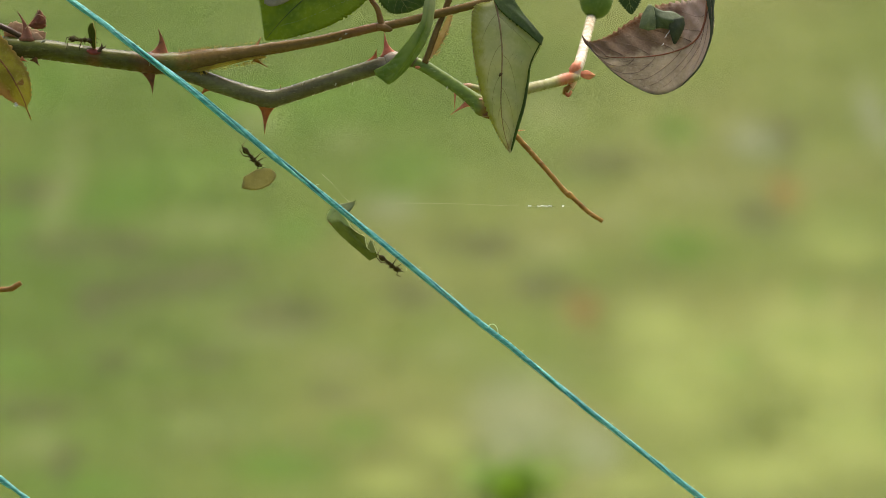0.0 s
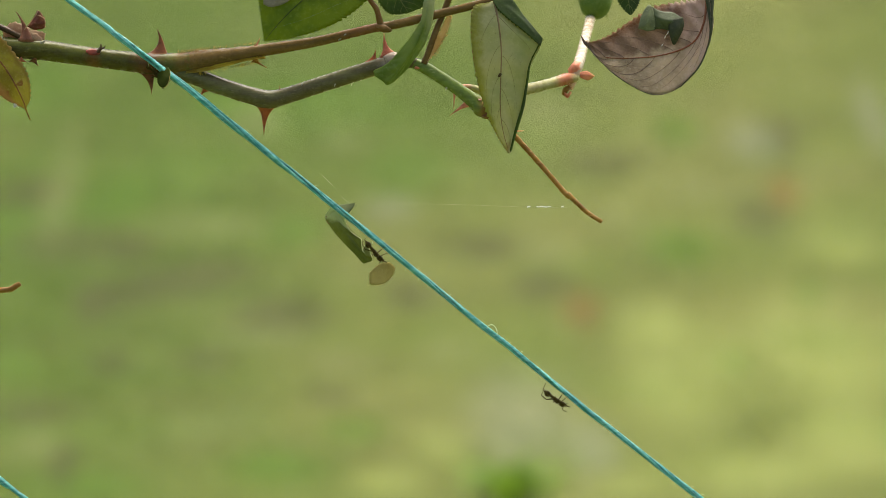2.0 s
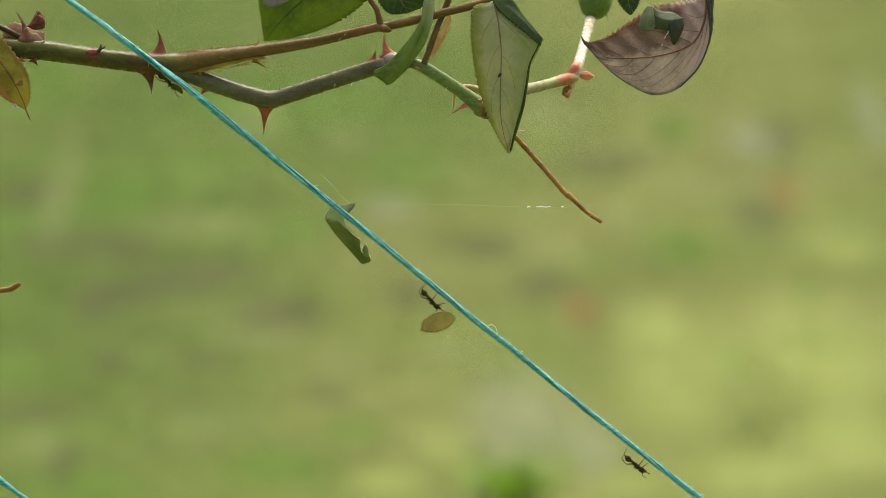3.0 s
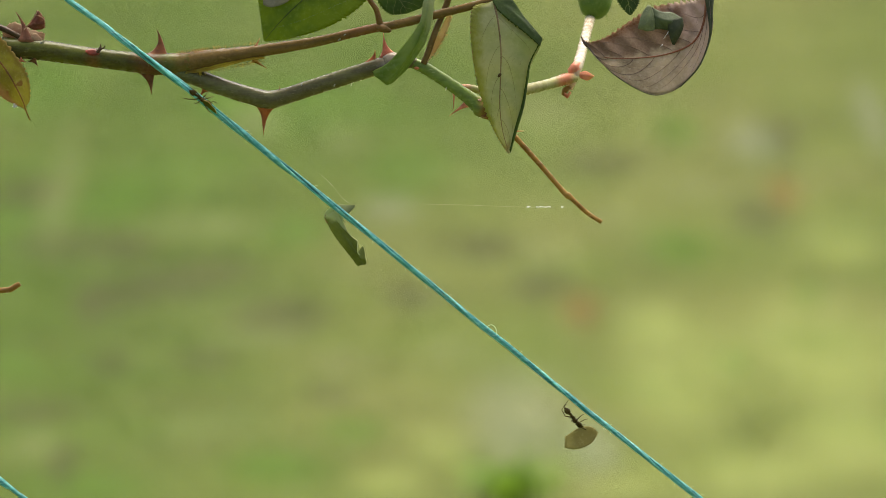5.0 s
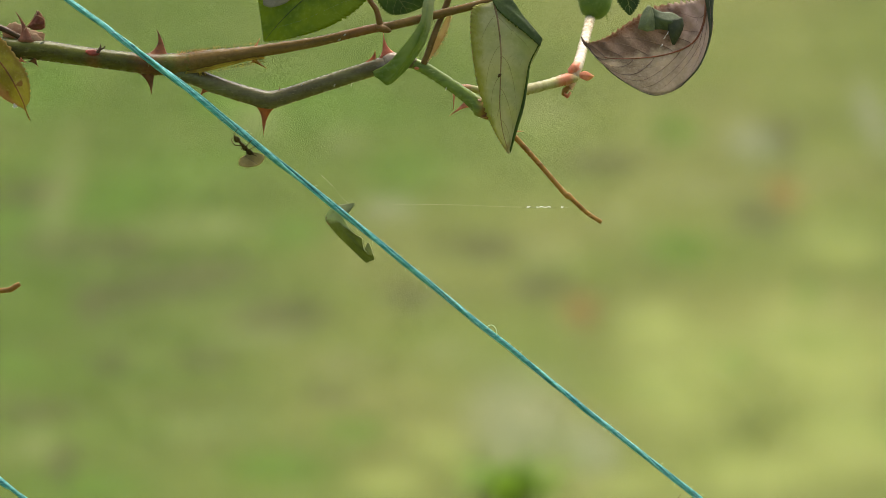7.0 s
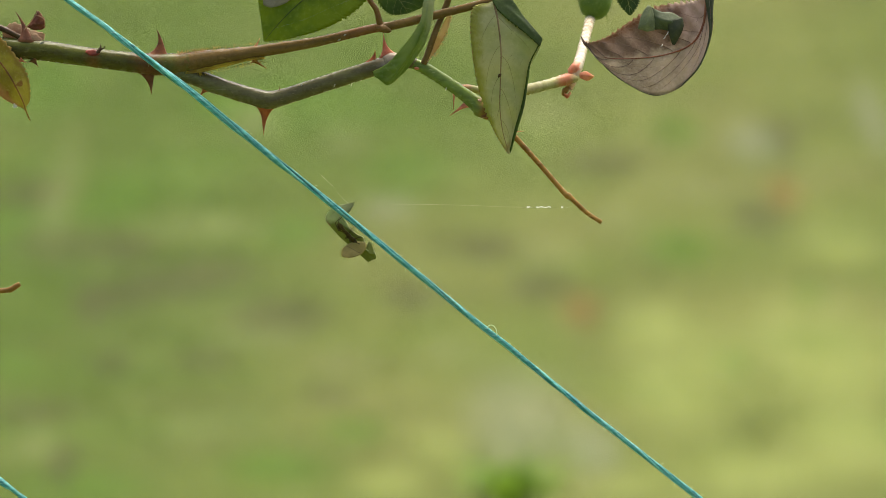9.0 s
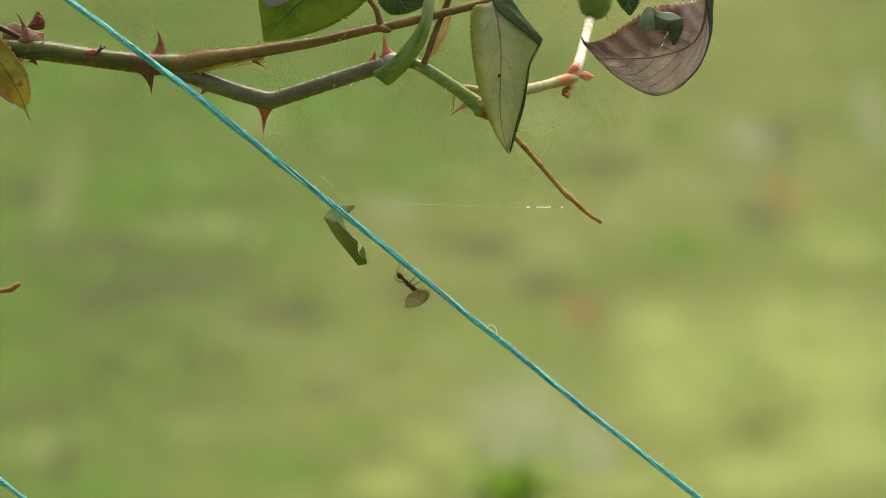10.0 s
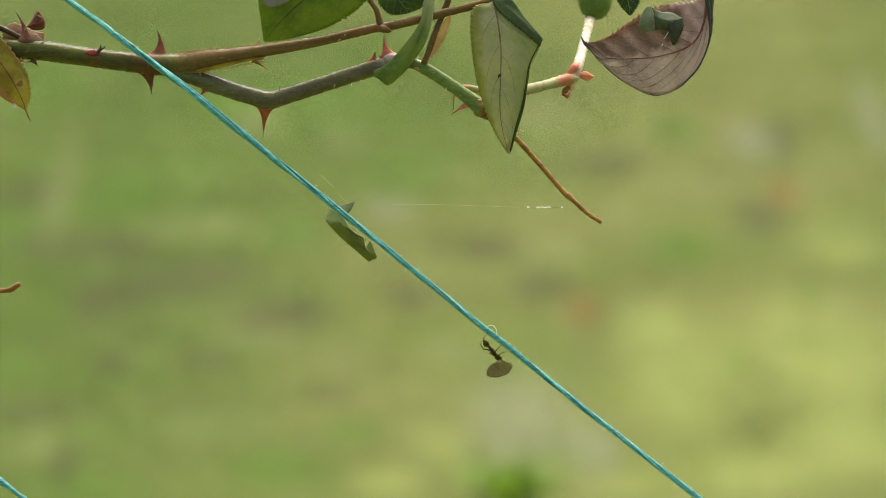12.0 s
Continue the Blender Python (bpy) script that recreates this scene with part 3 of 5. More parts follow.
# ---- the rose ----
def build_rose():
    foot = Vector((-0.52, 0.05, 0))
    rose = thing("rose_branch", foot, "thorny rose branch with serrated leaves, partly eaten and withered", "rose branch")
    # the cane that carries the branch, out to the side, down to the ground
    bm = bmesh.new()
    q = glide([(-0.52, 0.05, -0.02, 0.008), (-0.51, 0.045, 0.4, 0.0072), (-0.46, 0.03, 0.85, 0.006), (-0.36, 0.012, 1.14, 0.0045), (-0.24, 0.002, 1.236, 0.0028), (-0.15, 0.001, 1.2455, 0.0024)], 10)
    tube(bm, [Vector(a[:3]) for a in q], [a[3] for a in q], 12, 0.05)
    part("cane", bm, STEM_OLIVE, rose)
    main = part("main_stem", stalk([(-420, 60, 3.4, 19), (-180, 72, 3.4, 19), (0, 83, 3.4, 18.5), (70, 88, 3.4, 18.5), (150, 99, 3.4, 17.5), (230, 109, 3.4, 18), (275, 113, 3.5, 20), (315, 112, 3.5, 19), (350, 106.5, 3.3, 16), (385, 101, 3.2, 11)], 8, 14), STEM_OLIVE, rose)
    part("lower_stem", stalk([(262, 111, 4.0, 13), (296, 119, 4.1, 16), (330, 130, 4.2, 15.5), (380, 149, 4.2, 15.5), (440, 168, 4.2, 15.5), (474, 176, 4.2, 17), (500, 171, 4.2, 15), (550, 155, 4.2, 14.5), (600, 139, 4.2, 14.5), (650, 123, 4.2, 14.5), (690, 112, 4.2, 15), (718, 109, 4.3, 12), (738, 112, 4.4, 9), (752, 119, 4.4, 4)], 7, 14), STEM_GREY, rose)
    part("green_stem", stalk([(708, 107, 4.4, 7), (740, 114, 4.4, 10.5), (780, 137, 4.4, 11), (815, 161, 4.4, 11.5), (845, 184, 4.4, 14), (860, 196, 4.4, 12), (872, 208, 4.4, 5)], 7, 14), STEM_GREEN, rose)
    part("upper_stem", stalk([(272, 113, 3.6, 12), (305, 112, 3.5, 17), (335, 109, 3.4, 17.8), (370, 103, 3.2, 16), (420, 96, 3.0, 13), (470, 88, 3.0, 11), (560, 73, 3.0, 9), (650, 52, 3.0, 8), (700, 43, 3.0, 8), (790, 21, 3.0, 7.5), (870, 0, 3.0, 7), (960, -30, 3.0, 6.5)], 12, 12, 0.12), STEM_RED, rose)
    part("side_stem", stalk([(800.1, 156.7, 7.0, 5), (830.3, 152.9, 10.8, 6), (881.1, 164.9, 17.2, 9.1), (937.4, 153.4, 24.2, 9.7), (978.7, 142.3, 29.3, 9.7), (1007.8, 133.4, 32.8, 10.7), (1025.5, 130.9, 35.0, 7.2)], 7, 12), STEM_PALE, rose)
    part("flower_stalk", stalk([(1013.0, 152.0, 35, 6.1), (1021.0, 128.0, 35, 9.2), (1031.1, 101.6, 38, 9.8), (1045.4, 55.6, 58, 8.9), (1060.3, 7.5, 82, 9.3), (1071.6, -23.5, 98, 8.3)], 7, 12), STEM_PINK, rose)
    part("dead_twig", stalk([(862, 198, 4.4, 6), (885, 215, 4.6, 5), (907, 236, 4.8, 5), (940, 272, 5, 4.6), (975, 312, 5, 4.6), (1000, 341, 5, 4.8), (1007, 346, 5, 6.4), (1014, 352, 5, 4.4), (1040, 376, 5, 4), (1066, 393, 5, 3.8)], 7, 10, 0.1), STEM_BROWN, rose)
    part("broken_twig", stalk([(-330, 470, 2, 8), (-120, 522, 2, 6), (0, 514, 2, 5), (16, 513, 2, 5.2), (25, 508, 2, 5), (35, 502, 2, 4.2)], 7, 10, 0.12), STEM_BROWN, rose)
    part("broken_twig_link", stalk([(-330, 470, 2, 8), (-520, 430, 2, 10), (-980, 500, 3, 22)], 6, 10), STEM_BROWN, rose)
    part("dark_shoot", stalk([(-60, 24, 4, 5), (0, 48, 3, 5.5), (25, 60, 2.8, 5), (44, 70, 3.2, 6)], 6, 10, 0.1), STEM_DARK, rose)
    part("leaf_stalk", stalk([(674, 49, 3.0, 7), (670, 30, 2.6, 5.4), (665, 14, 2.2, 4.8), (655, 0, 2.0, 4.6), (640, -35, 1.8, 4.2), (630, -75, 2, 4)], 6, 10), STEM_RED, rose)
    part("leaf_stalk", stalk([(750, 112, 3.6, 6), (757, 96, 3.4, 6), (769, 60, 3.4, 5.5), (783, 26, 4.6, 5.5), (793, 0, 4.6, 5.6), (812, -50, 4, 5.5)], 6, 10), STEM_RED, rose)
    part("leaf_stalk", stalk([(1252, -10, 2.5, 4), (1210, -60, 10, 4), (1150, -76, 50, 4.5), (1079.8, -55.1, 93, 5)], 6, 10), STEM_RED, rose)

    # thorns and nubs
    thorn(rose, (277, 51), (277, 102), 48, THORN_BROWN, 0.4, d=3.4, foot=(1, 0.14))
    thorn(rose, (267, 166), (256, 120), 52, THORN_DARK, -0.2, d=3.6, foot=(1, 0.16))
    thorn(rose, (466, 238), (471, 184), 38, THORN, 0.1, d=4.2, foot=(1, 0))
    thorn(rose, (664, 87), (654, 110), 30, THORN, 0.3, d=4.2, foot=(1, -0.32))
    thorn(rose, (679, 58), (688, 99), 32, THORN_PALE, -0.2, d=4.1, foot=(1, -0.22))
    thorn(rose, (352, 171), (366, 156), 20, THORN, 0.2, d=4.1, foot=(1, 0.36))
    thorn(rose, (796, 204), (836, 178), 24, THORN_PALE, 0.1, d=4.2)
    thorn(rose, (803, 193), (805, 158), 9, THORN_PALE, 0.1, d=4.3)
    thorn(rose, (27, 20), (45, 74), 32, THORN_MAUVE, 0.5, d=2.4, foot=(1, 0.08))
    part("sprout", stalk([(172, 93, 1.6, 4), (176, 88, 1.5, 3.2), (178, 83, 1.4, 1.8), (178, 78, 1.3, 0.9)], 5, 8, 0.15), STEM_DARK, rose, "tiny dark forked sprout")
    part("sprout", stalk([(175, 90, 1.5, 2.4), (180, 86, 1.3, 1.8), (184, 84, 1.3, 1.2), (186, 80, 1.2, 0.6)], 5, 8, 0.15), STEM_DARK, rose)
    thorn(rose, (67, 117), (58, 103), 20, THORN_DARK, 0.1, d=2.6)
    thorn(rose, (46, 110), (34, 104), 12, THORN_PALE, 0.1, d=2.4)
    thorn(rose, (472, 120), (448, 104), 12, HAIR, 0.2, d=2.4)
    thorn(rose, (928, 231), (908, 232), 8, ORANGE, 0.1, d=4.2)
    thorn(rose, (494, 152), (494, 162), 5, THORN_DARK, 0.1, d=3.4)
    thorn(rose, (460, 66), (452, 82), 5, THORN_PALE, 0.1, d=2.6)
    # swellings and scales round the nodes
    for u, v, r, d, wide, mat in ((1010, 138, 10, 33.9, 1.25, THORN_PALE), (738, 120, 4.5, 3.4, 1.3, THORN_PALE), (163, 93, 9.5, 1.75, 1.6, NUB), (860, 203, 8, 3.4, 1.2, THORN_DARK),
                                  (848, 177, 5, 3.3, 1.1, SCALE_PINK)):
        bm = bmesh.new()
        bmesh.ops.create_icosphere(bm, subdivisions=3, radius=r * UNIT)
        for vtx in bm.verts:
            k = 1 + 0.35 * noise.noise(vtx.co * 900 + Vector((u, v, 0)))
            vtx.co = Vector((vtx.co.x * wide * k, vtx.co.y * 0.6 * k, vtx.co.z * 0.62 * k))
        for f in bm.faces:
            f.smooth = True
        bm.transform(Matrix.Translation(at(u, v, d)))
        part("swelling", bm, mat, rose)
    part("collar", stalk([(1028, 106, 36, 8), (1024, 113, 35.2, 9.8), (1020, 121, 35, 9.6), (1017, 127, 35, 7)], 5, 12, 0.3), ORANGE, rose, "pink swollen collar")
    for name, mat, rib, left, right in (
            ("bud_scale", ORANGE, [(1031, 125, 33), (1044, 126, 32.6), (1058, 128, 32.8)], [(1032, 121, 33.2), (1044, 119, 33), (1058, 127, 33)], [(1032, 131, 33), (1046, 136, 32.8), (1058, 129, 33)]),
            ("bud_scale", STEM_BROWN, [(1014, 148, 33.6), (1006, 153, 33), (1002, 163, 33.2)], [(1011, 146, 33.8), (1002, 151, 33.4), (1000, 162, 33.4)], [(1017, 150, 33.6), (1010, 156, 33), (1004, 164, 33.2)]),
            ("bud_scale", THORN_PALE, [(1004, 160, 32.6), (1010, 164, 32.4), (1015, 156, 32.8)], [(1003, 157, 32.8), (1009, 160, 32.6), (1013, 154, 33)], [(1003, 164, 32.8), (1010, 168, 32.6), (1017, 158, 33)])):
        part(name, Blade(rib, left, right, n=12, m=4, veins=2, pucker=5).build(0.25), [mat, mat], rose)
    part("node", stalk([(838, 179, 4.3, 12), (850, 190, 4.3, 15.5), (862, 200, 4.3, 12), (872, 210, 4.3, 4)], 6, 12, 0.16), STEM_GREEN, rose, "swollen browning node")
    part("node", stalk([(682, 112, 4.0, 14.5), (694, 108, 4.0, 16.5), (708, 107, 4.0, 13)], 6, 12, 0.08), STEM_GREY, rose, "pale swollen node")
    part("bud", stalk([(664, 47, 2.6, 5), (678, 50, 2.4, 7.5), (688, 53, 2.3, 5), (693, 54, 2.3, 2)], 5, 10, 0.1), STEM_RED, rose)
    # pale dry scales; those at 592 and 622 stand in for clear drops
    for u, v, d, w in ((611, 62, 2.1, 5), (601, 70, 2.2, 3.5), (534, 150, 2.5, 1.4), (592, 152, 2.5, 1.6), (790, 158, 3.2, 1.8), (622, 151, 2.6, 1.2), (75, 76, 1.2, 4)):
        pale_fleck = Blade([(u - w, v + 1, d), (u, v - 1, d - 0.2), (u + w, v - 3, d)], [(u - w, v - 1, d), (u, v - 4, d), (u + w, v - 4, d)], [(u - w, v + 2, d), (u, v + 1, d), (u + w, v - 2, d)], n=6, m=2, veins=1)
        part("pale_fleck", pale_fleck.build(0.08), [LEAF_ASH, LEAF_ASH], rose)
    # the bud's green base with sepals
    bm = bmesh.new()
    bmesh.ops.create_icosphere(bm, subdivisions=3, radius=31.1 * UNIT)
    for vtx in bm.verts:
        vtx.co.z *= 1.15
        vtx.co *= 1 + 0.08 * noise.noise(vtx.co * 900)
    for f in bm.faces:
        f.smooth = True
    bm.transform(Matrix.Translation(at(1068.1, -22.2, 80)))
    part("hip", bm, SEPAL, rose, "green swollen flower base")
    thorn(rose, (1092.6, 13.9), (1089.1, -17.4), 10, SEPAL, 0.1, "sepal", d=88)

    # stipule fringes along the upper stem
    bm = bmesh.new()
    hairs(bm, [(312, 94, 2.4), (345, 90, 2.2), (385, 86, 2.0), (450, 78, 2.2)], 130, 4.8, (0.25, -1), 5, 0.2)
    hairs(bm, [(318, 96, 2.2), (360, 91, 2.0)], 80, 4.4, (0.3, -1), 6, 0.22)
    part("stipule_hairs", bm, HAIR, rose, "orange gland-tipped bristles")
    blade = Blade([(328, 128, 2.2), (360, 124, 2.0), (400, 115, 1.9), (440, 106, 1.9), (468, 102, 2.0)],
                  [(328, 126, 2.4), (360, 116, 2.2), (400, 108, 2.1), (440, 101, 2.1), (468, 100, 2.1)],
                  [(328, 130, 2.2), (360, 126, 1.9), (400, 116, 1.7), (440, 106, 1.7), (470, 103, 1.9)], n=20, m=3, teeth=20, bite=4.5, veins=3)
    part("stipule", blade.build(0.15), [STIPULE, STIPULE], rose, "yellow fringed stipule")
    bm = bmesh.new()
    hairs(bm, [(352, 127, 2.0), (410, 116, 1.8), (462, 105, 1.8)], 170, 5.5, (0.45, 1), 9, 0.3)
    part("stipule_hairs", bm, STIPULE, rose)
    blade = Blade([(754, 108, 3.0), (769, 84, 3.0), (784, 54, 3.2), (795, 26, 4.2)],
                  [(752, 107, 3.2), (764, 82, 3.2), (779, 52, 3.6), (792, 24, 4.4)],
                  [(756, 110, 3.0), (774, 87, 2.6), (791, 56, 2.8), (800, 26, 4.0)], n=20, m=3, teeth=12, bite=3, veins=3)
    part("stipule", blade.build(0.15), [STIPULE_CREAM, STIPULE_CREAM], rose, "yellow fringed stipule")
    bm = bmesh.new()
    hairs(bm, [(768, 98, 2.8), (786, 66, 2.8), (797, 30, 3.6)], 60, 4, (1, 0.3), 10, 0.34)
    part("stipule_hairs", bm, HAIR, rose)

    # leaves
    blade = Blade([(628, -78, 2), (590, -45, 1.2), (545, -8, 0.6), (510, 24, 0.8), (484, 52, 1.4), (468, 72, 2)],
                  [(628, -78, 2), (545, -92, 2.2), (478, -62, 2.6), (458, -12, 2.6), (462, 34, 2.2), (467, 71, 2)],
                  [(628, -78, 2), (672, -40, 0), (640, 10, -0.8), (585, 46, -0.4), (515, 68, 0.8), (470, 73, 2)], n=60, m=7, teeth=34, bite=4.6, veins=7)
    add_leaf(rose, "green serrated leaf with a grey sheen patch", blade, [LEAF_GREEN, LEAF_GREEN], RIB_DEEP, LEAF_GREEN, 1.5, 0.22, -0.02)
    # pale flap that paints the sky's sheen on the curled leaf edge
    blade = Blade([(466, -8, 0.2), (482, -6, 0.0), (502, -8, 0.0), (524, -16, 0.2)],
                  [(462, -16, 0.6), (480, -24, 0.8), (500, -26, 0.8), (526, -22, 0.6)],
                  [(466, 8, 0.6), (480, 13, 0.2), (504, 6, 0.2), (528, -10, 0.4)], n=18, m=4, veins=3, pucker=4)
    part("sheen_flap", blade.build(0.2), [LEAF_SHEEN, LEAF_SHEEN], rose, "pale grey flap standing for sky sheen on the leaf edge")
    blade = Blade([(640, -75, 2.4), (668, -48, 2.6), (695, -18, 3), (715, 10, 3.6), (722, 22, 4)],
                  [(640, -75, 2.4), (648, -40, 1.6), (668, 2, 2.2), (690, 24, 3), (721, 23, 4)],
                  [(640, -75, 2.4), (702, -70, 4.4), (756, -30, 5), (752, 6, 5), (724, 22, 4)], n=48, m=6, teeth=22, bite=4.5, veins=6)
    add_leaf(rose, "dark green serrated leaf", blade, [LEAF_MID, LEAF_MID], RIB_GREEN, RIB_GREEN, 1.8, 0.6)
    blade = Blade([(776, -44, 1.0), (759, 0, 0.0), (752, 40, -0.2), (732, 86, -0.2), (704, 118, 0.4), (662, 130, 1.7)],
                  [(776, -44, 1.0), (752, 0, 0.8), (744, 40, 0.9), (712, 84, 0.8), (686, 112, 1.4), (660, 126, 1.8)],
                  [(776, -44, 1.0), (769, 0, 1.0), (763, 42, 1.6), (747, 84, 1.8), (718, 124, 1.6), (702, 139, 1.6), (687, 150, 1.6), (676, 143, 1.7), (662, 133, 1.8)], n=40, m=6, teeth=15, bites=(0.7, 0.9), veins=6, pucker=5)
    part("leaf", blade.build(), [LEAF_CURL, LEAF_CURL], rose, "fresh green leaf folded lengthwise and hanging")
    part("leaf_stalk", stalk([(776, -44, 1.0, 3), (796, -60, 2.6, 3.6), (815, -56, 4, 4)], 6, 8), STEM_RED, rose)
    # hanging leaf, pale underside, with its folded dark shoulder
    blade = Blade([(874, 2, 1.0), (882, 40, -0.6), (887, 90, -1.2), (886, 140, -1.4), (885, 190, -1.2), (890, 232, -0.6), (901, 271, 0.2)],
                  [(868, 4, 1.4), (838, 14, 1.8), (834, 62, 1.2), (842, 128, 0.8), (858, 190, 0.6), (876, 232, 0.4), (899, 270, 0.3)],
                  [(882, 2, 0.8), (934, 42, 0.4), (957, 76, 0.8), (938, 120, 0.6), (926, 180, 0.4), (914, 232, 0.4), (902, 270, 0.3)], n=60, m=8, teeth=34, bites=(3.8, 1.0), veins=4, pucker=8, rake=0.34)
    hanging = add_leaf(rose, "hanging leaf with pale grey-green underside and yellowing edge", blade, [LEAF_PALE, LEAF_LIME], RIB_MAUVE, RIB_OLIVE, 2.0, 0.5, -0.04, fine=0.14)
    bm = bmesh.new()
    tube(bm, [at(882, 137, -1.75), at(885, 133, -1.85), at(887, 131, -1.75)], [1.5 * UNIT, 3 * UNIT, 1.5 * UNIT], 7, 0.3)
    part("speck", bm, STEM_DARK, hanging, "small dark speck on the midrib")
    rim(hanging, blade, -1, 0.9, RIB_RUST, 0.12)
    edge = Blade([(955, 76, 0.0), (937, 112, -0.3), (930, 150, -0.5), (924, 186, -0.4), (914, 224, -0.2), (903, 268, 0.1)],
                 [(954, 78, 0.1), (937, 114, -0.2), (931, 150, -0.4), (923, 188, -0.3), (913, 222, -0.1), (902, 266, 0.1)],
                 [(959, 72, 0.3), (940, 110, 0.1), (935, 142, 0.0), (928, 188, 0.0), (917, 226, 0.1), (904, 270, 0.2)], n=50, m=3, teeth=14, bites=(2.2, 0.4), veins=5, pucker=3)
    part("curled_edge", edge.build(0.07), [LEAF_DARK, LEAF_DARK], hanging, "dark green curled-over leaf edge")
    blade = Blade([(872, -4, 0.4), (888, 6, 0.0), (912, 24, -0.3), (938, 50, -0.3), (957, 80, 0.2)],
                  [(872, -8, 0.6), (903, -4, 0.8), (926, 26, 0.8), (946, 50, 0.6), (961, 68, 0.6)],
                  [(872, 2, 0.2), (884, 20, -0.7), (904, 38, -1.0), (932, 60, -0.8), (957, 82, 0.2)], n=36, m=5, teeth=16, bites=(0.3, 3.0), veins=4)
    part("leaf_fold", blade.build(0.2), [LEAF_DARK, LEAF_DARK], rose, "dark green folded shoulder of the hanging leaf")
    # plum-coloured leaf seen from below
    blade = Blade([(1252, -12, 2.4), (1246, 40, 2.0), (1226, 76, 1.4), (1180, 96, 1.2), (1120, 103, 1.2), (1066, 100, 1.6), (1038, 80, 2.0), (1029, 63, 2.0)],
                  [(1254, -12, 1.6), (1262, 46, 1.0), (1240, 112, 0.0), (1200, 156, -0.8), (1150, 167, -0.8), (1084, 129, 0.6), (1036, 76, 2.0), (1029, 64, 2.0)],
                  [(1250, -12, 2.6), (1238, -2, 3.4), (1206, 2, 3.8), (1156, 12, 3.8), (1116, 36, 3.6), (1076, 63, 2.8), (1042, 74, 2.2), (1029, 63, 2.0)], n=60, m=9, teeth=30, bites=(1.5, 4.6), veins=8, pucker=9, rake=0.3)
    plum = add_leaf(rose, "plum-brown leaf curled upward, seen from its veined underside", blade, [LEAF_PLUM, LEAF_BRONZE], RIB_RED, RIB_GREY, 2.6, 0.55, -0.05, span=(0.0, 0.7), fine=0.12)
    rim(plum, blade, -1, 1.0, RIB_DARK, 0.1)
    for left, right, label in (([(1247, -10, 1.4), (1253, 25, 1.0), (1256, 58, 0.6), (1249, 90, 0.2), (1234, 121, -0.3), (1204, 153, -0.9)], [(1255, -10, 1.0), (1258, 25, 0.7), (1259, 60, 0.5), (1251, 91, 0.2), (1235.5, 122.5, -0.3), (1205, 154.5, -0.9)], "dark rolled leaf edge"),
                               ([(1255, -10, 1.2), (1258, 16, 0.9), (1259, 40, 0.6), (1259, 62, 0.5)], [(1265, -10, 1.6), (1263, 10, 1.4), (1261.5, 34, 1.0), (1260, 62, 0.6)], "dark green outer fold of the leaf edge")):
        mid = [tuple((np.array(a) + np.array(b)) / 2 - np.array((0, 0, 0.2))) for a, b in zip(left, right)]
        part("rolled_edge", Blade(mid, left, right, n=40, m=4, veins=3, pucker=4).build(0.06), [SCRAP_DARK, SCRAP_DARK], plum, label)
    blade = Blade([(1090, -42, 6), (1108, -16, 6), (1114, 4, 6), (1117, 25, 6)],
                  [(1094, -40, 6), (1088, -16, 6.4), (1098, 6, 6.4), (1115, 25, 6)],
                  [(1104, -40, 6), (1130, -16, 6.4), (1132, 4, 6.4), (1119, 25, 6)], n=30, m=5, teeth=14, bite=4, veins=4)
    add_leaf(rose, "small dark green serrated leaf tip", blade, [LEAF_DARK, LEAF_DARK], RIB_GREEN, RIB_GREEN, 1.4, 0.5)
    # yellowing leaf
    blade = Blade([(-60, 40, 1.0), (-20, 86, 0.4), (10, 122, 0.0), (30, 156, 0.0), (42, 182, 0.3), (45, 192, 0.5), (53, 213, 0.8)],
                  [(-60, 40, 1.0), (-50, 90, 1.6), (-30, 140, 2.0), (4, 172, 1.6), (30, 186, 0.8), (43, 192, 0.6), (52, 212, 0.8)],
                  [(-60, 40, 1.0), (-4, 62, 0.2), (30, 100, 0.2), (50, 136, 0.6), (53, 174, 0.8), (46, 190, 0.6), (54, 212, 0.8)], n=48, m=7, teeth=24, bite=3.5, veins=7)
    add_leaf(rose, "yellowing serrated leaf with rusty spots", blade, [LEAF_YELLOW, LEAF_YELLOW], RIB_RUST, LEAF_YELLOW, 2.2, 0.25)
    part("leaf_stalk", stalk([(-60, 40, 1.0, 3), (-84, 44, 2, 3.6), (-100, 70, 3.2, 4)], 6, 8), STEM_RED, rose)
    # withered shoot
    blade = Blade([(2, 54, 4.2), (24, 50, 3.6), (52, 58, 3.4), (78, 64, 3.6)],
                  [(2, 50, 4.4), (24, 38, 4.2), (52, 50, 4.0), (79, 58, 3.8)],
                  [(4, 66, 4.2), (24, 68, 3.4), (54, 70, 3.2), (77, 70, 3.4)], n=20, m=4, teeth=7, bite=3, veins=3, pucker=14)
    part("withered_leaf", blade.build(0.15), [PAPERY, PAPERY], rose, "papery pale brown withered leaf")
    blade = Blade([(50, 48, 2), (60, 41, 1.3), (67, 32, 1.0), (66, 19, 1.6)],
                  [(46, 46, 2), (53, 38, 2.2), (60, 27, 2), (65, 18, 1.8)],
                  [(60, 53, 1.8), (77, 50, 0.8), (79, 34, 0.6), (69, 19, 1.6)], n=24, m=5, teeth=5, bite=2, veins=2, pucker=8)
    part("withered_leaf", blade.build(0.3), [LEAF_DRY, LEAF_DRY], rose, "withered red-brown curled leaflet")
